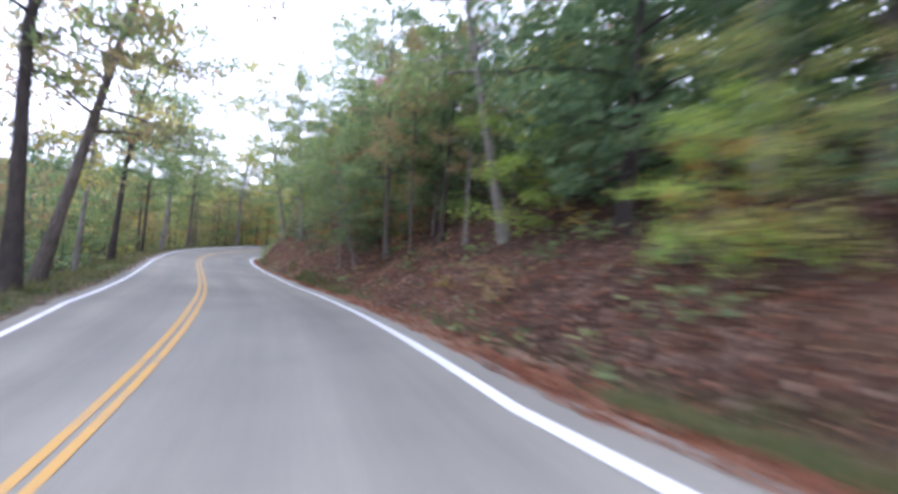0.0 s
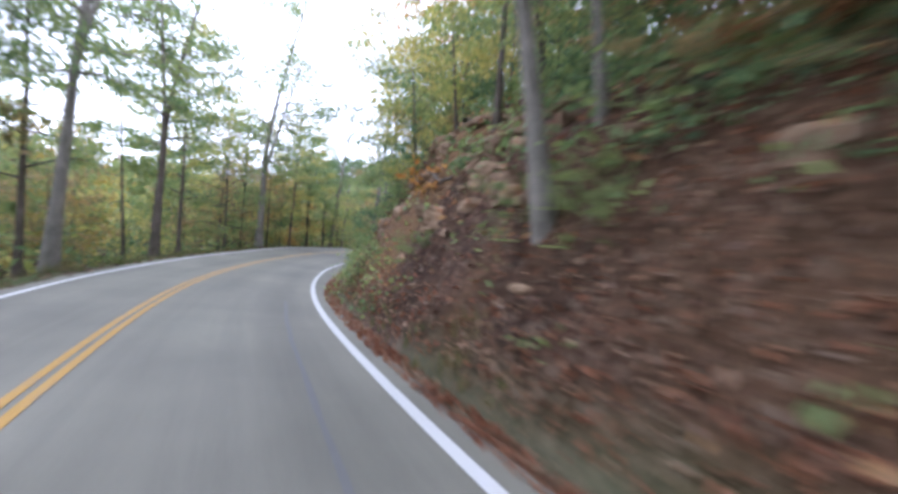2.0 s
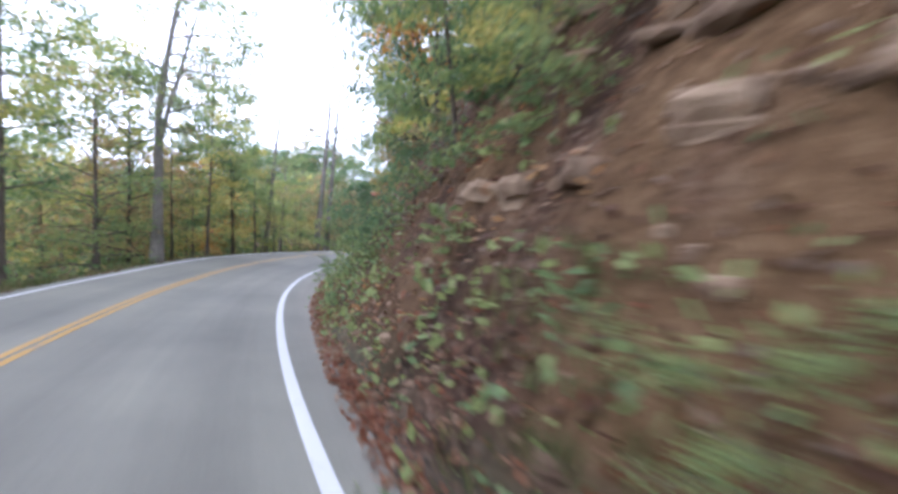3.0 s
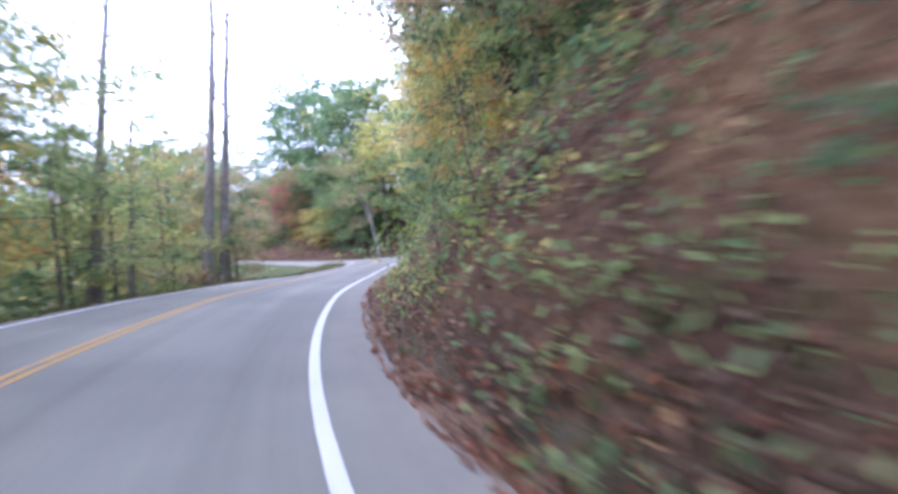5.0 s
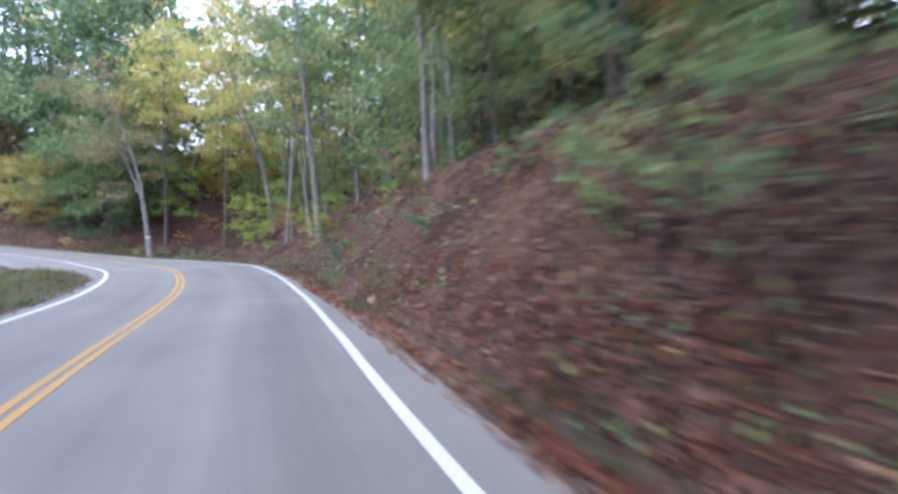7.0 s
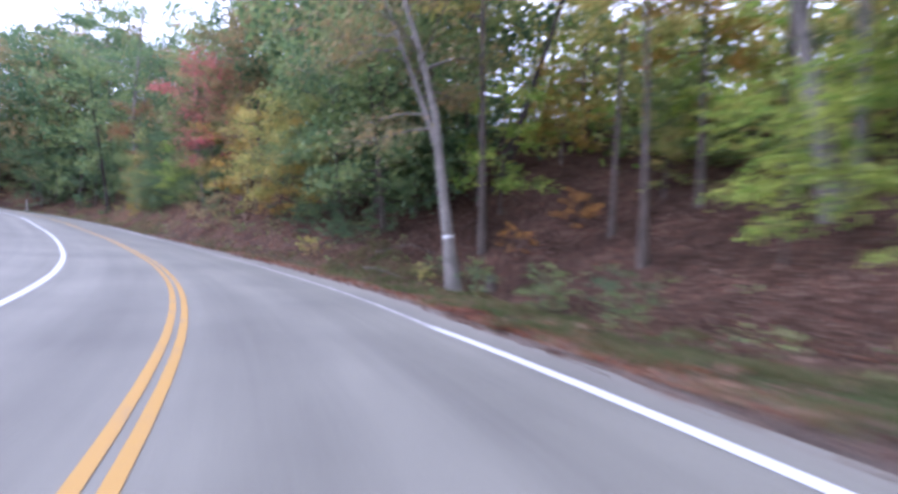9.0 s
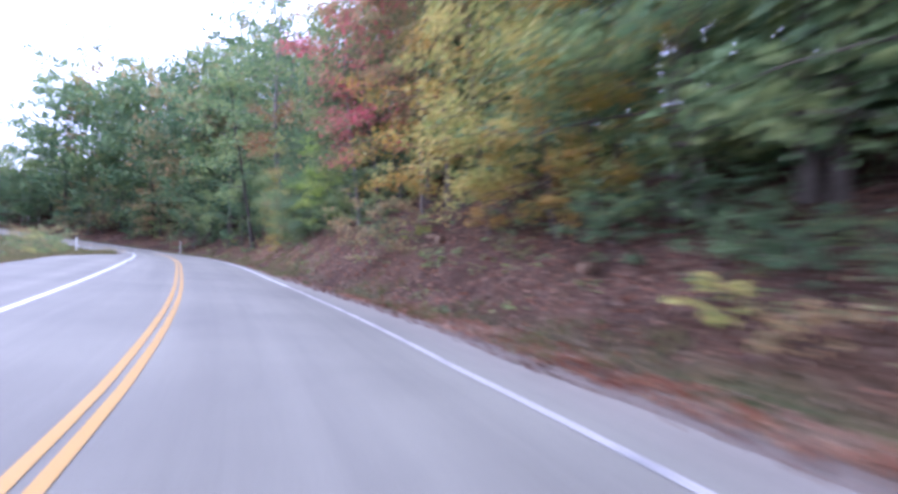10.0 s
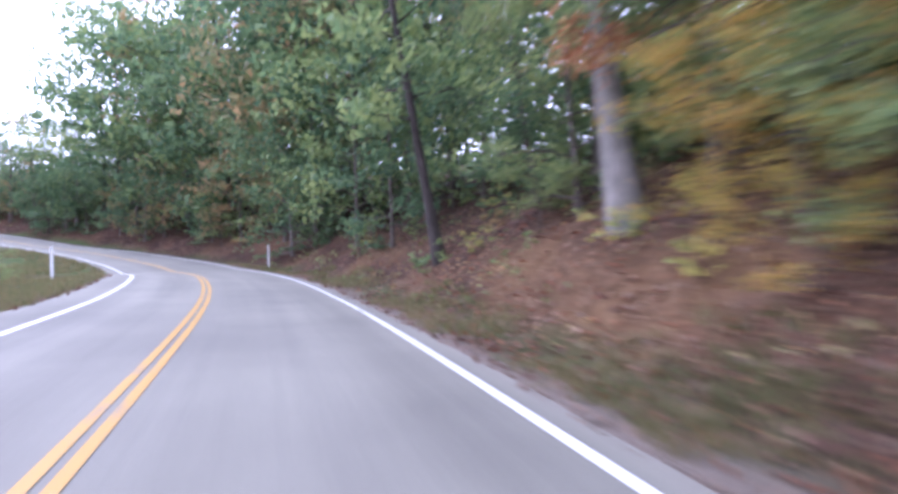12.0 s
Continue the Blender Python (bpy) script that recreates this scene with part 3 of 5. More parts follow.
SHAPES = {
    "tall": dict(tall=16.0, clear=0.26, spread=2.9, limbs=24, leaves=2640, size=0.315, girth=0.17, clumps=6),
    "woodland": dict(tall=17.0, clear=0.5, spread=2.5, limbs=20, leaves=2024, size=0.304, girth=0.15, clumps=6),
    "slender": dict(tall=13.0, clear=0.3, spread=2.0, limbs=20, leaves=1936, size=0.284, girth=0.1, clumps=6),
    "forked": dict(tall=17.0, clear=0.34, spread=3.2, limbs=28, leaves=3168, size=0.315, girth=0.2, forks=2, clumps=6),
    "broad": dict(tall=12.0, clear=0.1, spread=3.5, limbs=28, leaves=2992, size=0.326, girth=0.17, clumps=6),
    "round": dict(tall=8.0, clear=0.04, spread=2.7, limbs=22, leaves=2640, size=0.263, girth=0.1, clumps=6),
    "layered": dict(tall=6.0, clear=0.2, spread=2.1, limbs=15, leaves=1760, size=0.210, girth=0.055, droop=0.25, clumps=6),
    "sapling": dict(tall=3.4, clear=0.2, spread=1.2, limbs=11, leaves=1100, size=0.14, girth=0.03, droop=0.15, clumps=5),
    "shrub": dict(tall=1.6, clear=0.05, spread=0.95, limbs=12, leaves=1200, size=0.1, girth=0.02, clumps=4),
    "plant": dict(tall=0.55, clear=0.05, spread=0.45, limbs=9, leaves=260, size=0.1, girth=0.008, clumps=3),
    "great": dict(tall=19.0, clear=0.42, spread=3.4, limbs=24, leaves=4048, size=0.294, girth=0.27, forks=2, clumps=6),
    "maple": dict(tall=8.5, clear=0.3, spread=2.3, limbs=20, leaves=2816, size=0.231, girth=0.09, clumps=6),
    "pole": dict(tall=14.0, clear=0.6, spread=1.0, limbs=4, leaves=0, size=0.1, girth=0.21, bare=True, clumps=2, droop=-0.9),
    "snag": dict(tall=14.0, clear=0.42, spread=1.7, limbs=9, leaves=0, size=0.1, girth=0.24, bare=True, clumps=3, droop=-0.7),
}
FINE_COUNT, FINE_SIZE = 2.35, 0.58
made = {}


def tree_meshes(kind, variant, fine):
    key = (kind, variant, fine)
    if key not in made:
        form = dict(SHAPES[kind])
        if fine:
            more = 1.8 if form["tall"] > 9 else FINE_COUNT
            form["leaves"], form["size"] = int(form["leaves"] * more), form["size"] * (0.64 if form["tall"] > 9 else FINE_SIZE)
        elif kind != "snag":
            form["twigs"] = False
        w, lv = grow(hash_of(kind) * 31 + variant, **form)
        made[key] = ([shape(kind + "_trunk", *piece, None, True) for piece in w], lv)
    return made[key]


def hash_of(word):
    return sum((i + 1) * ord(c) for i, c in enumerate(word))


prototypes = {}
WORDS = {"tall": "tall", "woodland": "tall high-crowned", "slender": "slender young", "forked": "tall fork-stemmed", "broad": "broad full-crowned", "round": "low bushy", "layered": "small understory", "sapling": "thin young", "shrub": "low", "snag": "bare dead", "pole": "leaning dead", "maple": "young", "great": "large fork-stemmed", "plant": "small leafy"}
COLOUR_WORDS = {"green": "green", "deep_green": "dark green", "yellow_green": "yellow-green", "olive": "olive and tan", "yellow": "golden yellow", "orange": "orange", "red": "pinkish red", "rust": "rusty red", "bright_green": "bright green"}


def prototype(kind, variant, colour, bark, fine):
    key = (kind, variant, colour, bark.name, fine)
    if key in prototypes:
        return prototypes[key]
    wood, lv = tree_meshes(kind, variant, fine)
    wood = [piece.copy() for piece in wood]
    for piece in wood:
        piece.materials.append(bark)
    leaf = None
    if lv is not None:
        leaf = shape(kind + "_crown", *lv, LEAVES[colour])
    prototypes[key] = (wood, leaf)
    return prototypes[key]


def stand(kind, variant, colour, at, turn_deg, size=1.0, bark=None, lean=(0.0, 0.0), label="", where="on the wooded slope", stretch=1.0, fine=False):
    """A tree or shrub standing at a place of the ground; lean: metres to the east and north per metre of height."""
    wood, leaf = prototype(kind, variant, colour, bark or BARK, fine)
    low = kind in ("shrub", "plant")
    root = new({"shrub": "shrub", "plant": "wild_plant", "snag": "dead_tree", "pole": "dead_tree", "layered": "understory_tree", "round": "bushy_tree", "sapling": "sapling"}.get(kind, "tree"))
    tilt = Vector((0, 0, 1)).rotation_difference(Vector((lean[0], lean[1], 1))).to_matrix().to_4x4()
    root.matrix_basis = Matrix.Translation(at) @ tilt @ Matrix.Rotation(radians(turn_deg), 4, "Z") @ Matrix.Diagonal((size, size, size * stretch, 1))
    noun = {"shrub": "shrub", "plant": "plant", "sapling": "sapling"}.get(kind, "tree")
    text = label or (f"dark bare dead tree {where}" if kind in ("snag", "pole") else f"{WORDS[kind]} {COLOUR_WORDS[colour]} {noun} {where}")
    tagged(root, text, noun, group={"shrub": "roadside shrubs", "plant": "plants on the bank", "layered": "understory trees", "sapling": "saplings"}.get(kind, "roadside trees"))
    part("stem" if low else "trunk", wood[0], root)
    for piece in wood[1:]:
        part("limb", piece, root)
    if leaf:
        part("foliage" if low else "crown", leaf, root, COLOUR_WORDS[colour] + " leaves")
    return root


def ground_at(s, d):
    s_, d_ = np.array([float(s)]), np.array([float(d)])
    p = place(s_, d_)[0]
    e_ = np.maximum(d_ - table(s_, EDGE_R), table(s_, EDGE_L) - d_)
    return Vector((p[0], p[1], p[2] + height(s_, d_)[0] + rough([p[0]], [p[1]], e_)[0]))


def clear_of_road(at, gap):
    x, y = np.array([at[0]]), np.array([at[1]])
    s, d, k = road_coordinates(x, y)
    return d[0] > table(s, EDGE_R)[0] + gap or d[0] < table(s, EDGE_L)[0] - gap


def pick(r, weights):
    names = list(weights)
    return r.choices(names, [weights[k] for k in names])[0]


# the forest, by stretches of the road: s range, d range, number, kinds, colours, size range
standing = []


def forest(seed, s_range, d_range, count, kinds, colours, sizes, where, gap=1.2, barks=None, apart=1.5):
    r = random.Random(seed)
    done = tries = 0
    while done < count and tries < count * 12:
        tries += 1
        s, d = r.uniform(*s_range), r.uniform(*d_range)
        at = ground_at(s, d)
        if 121 < s < 137.5 and 10 < d < 17 or not clear_of_road(at, gap) or any((at.x - q[0]) ** 2 + (at.y - q[1]) ** 2 < apart**2 for q in standing):
            continue
        standing.append((at.x, at.y))
        done += 1
        stand(pick(r, kinds), r.randrange(4), pick(r, colours), at - Vector((0, 0, 0.05)), r.uniform(0, 360), r.uniform(*sizes), r.choice(barks or [BARK, BARK, DARK_BARK, PALE_BARK]),
              (r.uniform(-0.06, 0.06), r.uniform(-0.06, 0.06)), where=where)


def single(s, d, kind, variant, colour, size=1.0, bark=None, lean=(0.0, 0.0), label="", where="beside the road", turn_deg=None, stretch=1.0, sink=0.05):
    """One tree that stands out; lean: (towards the right of the road, along the road)."""
    at = ground_at(s, d)
    standing.append((at.x, at.y))
    a = float(along(s)[3])
    tilt = (math.cos(a) * lean[0] - math.sin(a) * lean[1], math.sin(a) * lean[0] + math.cos(a) * lean[1])
    return stand(kind, variant, colour, at - Vector((0, 0, sink)), (s * 47) % 360 if turn_deg is None else turn_deg, size, bark, tilt, label, where, stretch, abs(d) < 9.6 and s < 180 and kind != "plant")


# outer side of the first bend
for s, d, kind, colour, size, bark, lean in (
        (14.8, -3.9, "forked", "green", 0.95, DARK_BARK, (0.0, 0.0)), (16.8, -3.9, "tall", "olive", 0.95, BARK, (0.2, 0.0)), (21.8, -4.0, "slender", "yellow_green", 0.95, PALE_BARK, (0.06, 0.0)),
        (30.6, -4.0, "forked", "green", 0.8, DARK_BARK, (0.06, 0.0)), (40.4, -3.9, "slender", "green", 0.8, DARK_BARK, (0.0, 0.0)), (42.0, -4.2, "slender", "green", 0.9, BARK, (0.03, 0.0)),
        (46.2, -3.9, "forked", "green", 0.95, PALE_BARK, (0.06, 0.0)), (50.5, -7.0, "tall", "green", 0.9, BARK, (0.0, 0.0)), (53.7, -3.9, "forked", "green", 0.9, BARK, (0.03, 0.0)), (59.0, -5.0, "slender", "yellow_green", 0.95, BARK, (0, 0)), (62.0, -6.6, "tall", "green", 0.85, BARK, (0, 0)),
        (65.5, -5.6, "broad", "green", 0.75, BARK, (0, 0)), (69.0, -6.6, "broad", "olive", 0.8, DARK_BARK, (0, 0)), (66.8, -3.9, "great", "green", 0.95, PALE_BARK, (0.03, 0)), (70.2, -5.2, "slender", "green", 0.75, DARK_BARK, (0, 0)), (72.6, -5.6, "layered", "yellow_green", 1.15, BARK, (0, 0)), (74.0, -4.0, "slender", "yellow_green", 0.8, DARK_BARK, (0, 0)),
        (75.8, -5.0, "slender", "green", 0.75, DARK_BARK, (0, 0)), (78.6, -9.0, "tall", "yellow_green", 0.8, BARK, (0, 0)), (80.5, -6.5, "slender", "green", 0.7, DARK_BARK, (0, 0)), (76.5, -8.4, "layered", "orange", 1.3, BARK, (0, 0))):
    single(s, d, kind, int(s * 10) % 4, colour, size, bark, lean, where="at the road's outer edge")
# bank of the first bend
for s, d, kind, colour, size, bark, lean in (
        (13.7, 8.2, "tall", "green", 0.95, PALE_BARK, (-0.3, 0.0)), (7.2, 9.6, "great", "deep_green", 0.85, PALE_BARK, (-0.12, 0.0)), (5.4, 6.6, "layered", "bright_green", 0.42, BARK, (-0.2, 0)), (4.7, 7.0, "layered", "yellow_green", 0.5, BARK, (-0.15, 0)), (6.6, 7.9, "shrub", "orange", 0.9, BARK, (-0.1, 0)), (15.3, 7.7, "slender", "olive", 0.55, PALE_BARK, (-0.05, 0)), (17.8, 6.8, "slender", "olive", 0.6, BARK, (-0.06, 0)), (16.8, 7.5, "slender", "green", 0.8, DARK_BARK, (0, 0)), (34.0, 7.2, "layered", "green", 1.0, BARK, (-0.2, 0)), (31.0, 6.6, "layered", "bright_green", 0.8, BARK, (-0.2, 0)), (38.5, 8.0, "round", "green", 0.6, BARK, (-0.1, 0)), (41.5, 8.4, "layered", "yellow_green", 1.1, BARK, (-0.2, 0)), (25.0, 8.6, "woodland", "green", 0.6, BARK, (-0.1, 0)), (35.0, 9.4, "woodland", "green", 0.7, BARK, (-0.1, 0)), (43.5, 9.2, "slender", "green", 0.8, BARK, (-0.1, 0)), (12.3, 7.4, "layered", "bright_green", 0.6, BARK, (0, 0)),
        (18.3, 7.9, "slender", "green", 0.7, BARK, (0, 0)), (19.0, 8.2, "layered", "green", 0.8, BARK, (0, 0)),
        (21.2, 7.0, "sapling", "yellow", 0.8, BARK, (0, 0)), (22.5, 8.5, "broad", "green", 0.7, BARK, (0, 0)), (21.8, 5.3, "maple", "green", 0.5, PALE_BARK, (-0.1, 0.0)), (20.5, 5.6, "maple", "green", 0.6, PALE_BARK, (-0.3, 0.0)), (23.9, 6.2, "maple", "green", 0.55, PALE_BARK, (-0.5, 0.0)), (19.8, 6.6, "tall", "green", 0.7, BARK, (-0.06, 0.0)), (25.0, 6.9, "layered", "green", 1.0, BARK, (0, 0)),
        (29.9, 5.1, "tall", "green", 0.62, PALE_BARK, (-0.1, 0)), (29.0, 8.2, "woodland", "green", 0.65, BARK, (-0.1, 0)), (35.0, 5.7, "slender", "green", 0.7, PALE_BARK, (-0.14, 0)), (34.9, 4.9, "tall", "yellow_green", 0.7, PALE_BARK, (-0.2, 0)), (39.3, 6.2, "slender", "green", 0.8, BARK, (0, 0)),
        (27.0, 8.8, "broad", "deep_green", 0.7, BARK, (0, 0)), (5.5, 9.5, "broad", "deep_green", 0.9, BARK, (0, 0)), (26.5, 9.2, "maple", "red", 0.7, BARK, (-0.1, 0)), (3.0, 8.4, "round", "deep_green", 0.9, BARK, (-0.1, 0)), (1.0, 9.0, "broad", "deep_green", 0.9, DARK_BARK, (-0.1, 0)),  (10.0, 9.0, "broad", "deep_green", 0.95, DARK_BARK, (0, 0)), (8.0, 11.5, "broad", "deep_green", 1.0, DARK_BARK, (0, 0)), (13.0, 12.0, "broad", "deep_green", 1.0, DARK_BARK, (0, 0)), (44.5, 6.9, "layered", "yellow_green", 0.9, BARK, (-0.1, 0)), (47.5, 6.3, "round", "yellow_green", 0.55, BARK, (-0.1, 0)), (50.0, 6.0, "layered", "green", 0.9, BARK, (-0.1, 0))):
    single(s, d, kind, int(s * 10) % 4, colour, size, bark, lean, where="on the cut bank")
for s, d, kind, colour, size in ((19.5, 7.4, "shrub", "rust", 0.7), (23.5, 6.6, "shrub", "rust", 0.9), (25.5, 6.4, "shrub", "deep_green", 0.8), (27.5, 6.9, "layered", "red", 0.45), (22.0, 7.4, "shrub", "olive", 0.6), (26.8, 5.6, "shrub", "yellow", 0.5), (35.4, 4.8, "shrub", "green", 0.45), (34.6, 5.0, "shrub", "green", 0.35), (34.0, 4.8, "shrub", "green", 0.45)):
    single(s, d, kind, int(s * 10) % 4, colour, size, where="on the rocky bank")
# between the bends
single(80.5, -5.9, "snag", 0, "green", 1.0, DEAD_WOOD, (0.14, 0), label="bare grey dead tree with broken top at the road's outer edge")
single(87.0, -5.3, "snag", 1, "green", 1.25, DEAD_WOOD, (0.12, 0), label="tall bare dead tree with thin snapped limbs")
single(88.6, -5.2, "snag", 2, "green", 1.2, DEAD_WOOD, (0.1, 0), label="slender bare dead tree with thin snapped limbs")
single(83.5, -6.5, "snag", 3, "green", 0.75, DEAD_WOOD, (0.08, 0), label="small bare dead tree among green saplings")
for s, d, kind, colour, size, bark, lean in (
        (71.2, -3.9, "slender", "green", 0.85, BARK, (0.04, 0)), (77.5, -4.6, "layered", "green", 1.2, BARK, (0, 0)), (80.5, -5.0, "round", "yellow_green", 0.7, BARK, (0, 0)), (84.0, -5.3, "slender", "green", 0.6, BARK, (0, 0)), (90.5, -5.4, "round", "olive", 0.75, BARK, (0, 0)),
        (72.0, 6.2, "sapling", "yellow", 0.8, BARK, (-0.15, 0)), (76.0, 7.0, "layered", "yellow_green", 0.7, BARK, (-0.15, 0)), (82.5, 9.6, "round", "deep_green", 0.8, BARK, (0, 0)), (84.6, 10.2, "round", "deep_green", 0.85, BARK, (0, 0)), (80.8, 10.5, "round", "deep_green", 0.8, BARK, (0, 0)), (85.0, 8.0, "slender", "yellow_green", 0.75, BARK, (-0.05, 0)), (90.5, 6.6, "layered", "yellow_green", 0.75, BARK, (-0.1, 0)), (83.0, 8.6, "layered", "yellow_green", 1.0, BARK, (-0.1, 0)),
        (97.3, 6.0, "slender", "green", 1.0, PALE_BARK, (-0.1, 0)), (97.9, 6.4, "slender", "green", 0.95, PALE_BARK, (-0.06, 0)), (97.0, 6.6, "slender", "yellow_green", 0.85, PALE_BARK, (-0.12, 0)), (94.5, 6.5, "layered", "green", 0.8, BARK, (-0.15, 0)), (91.2, 6.9, "maple", "orange", 0.75, BARK, (-0.15, 0)), (88.5, 7.4, "maple", "yellow_green", 0.75, BARK, (-0.15, 0)), (85.5, 7.8, "maple", "orange", 0.7, BARK, (-0.1, 0)), (81.5, 7.6, "layered", "olive", 0.9, BARK, (-0.1, 0)), (79.0, 7.8, "maple", "green", 0.8, DARK_BARK, (-0.1, 0)), (76.0, 8.2, "broad", "deep_green", 0.8, DARK_BARK, (-0.1, 0)), (62.5, 8.4, "broad", "deep_green", 0.7, DARK_BARK, (-0.15, 0)), (66.0, 8.2, "round", "deep_green", 0.8, DARK_BARK, (-0.15, 0)), (69.0, 8.4, "broad", "deep_green", 0.75, DARK_BARK, (-0.15, 0)), (72.5, 8.0, "round", "olive", 0.85, DARK_BARK, (-0.15, 0)), (67.5, 7.4, "layered", "rust", 0.5, BARK, (-0.15, 0)), (83.5, 9.0, "broad", "deep_green", 0.9, DARK_BARK, (-0.1, 0)), (88.0, 9.6, "broad", "deep_green", 0.9, DARK_BARK, (-0.1, 0)), (110.4, 7.4, "tall", "green", 1.2, PALE_BARK, (-0.15, 0)), (109.4, 6.6, "shrub", "yellow_green", 0.8, BARK, (0, 0)), (112.0, 10.8, "woodland", "green", 0.8, PALE_BARK, (-0.12, 0)),
        (94.0, 8.0, "layered", "green", 1.0, BARK, (-0.1, 0)), (101.0, 8.0, "tall", "green", 0.9, PALE_BARK, (0, 0)), (104.0, 7.5, "layered", "green", 1.0, BARK, (0, 0))):
    single(s, d, kind, int(s * 10) % 4, colour, size, bark, lean, where="between the two bends")
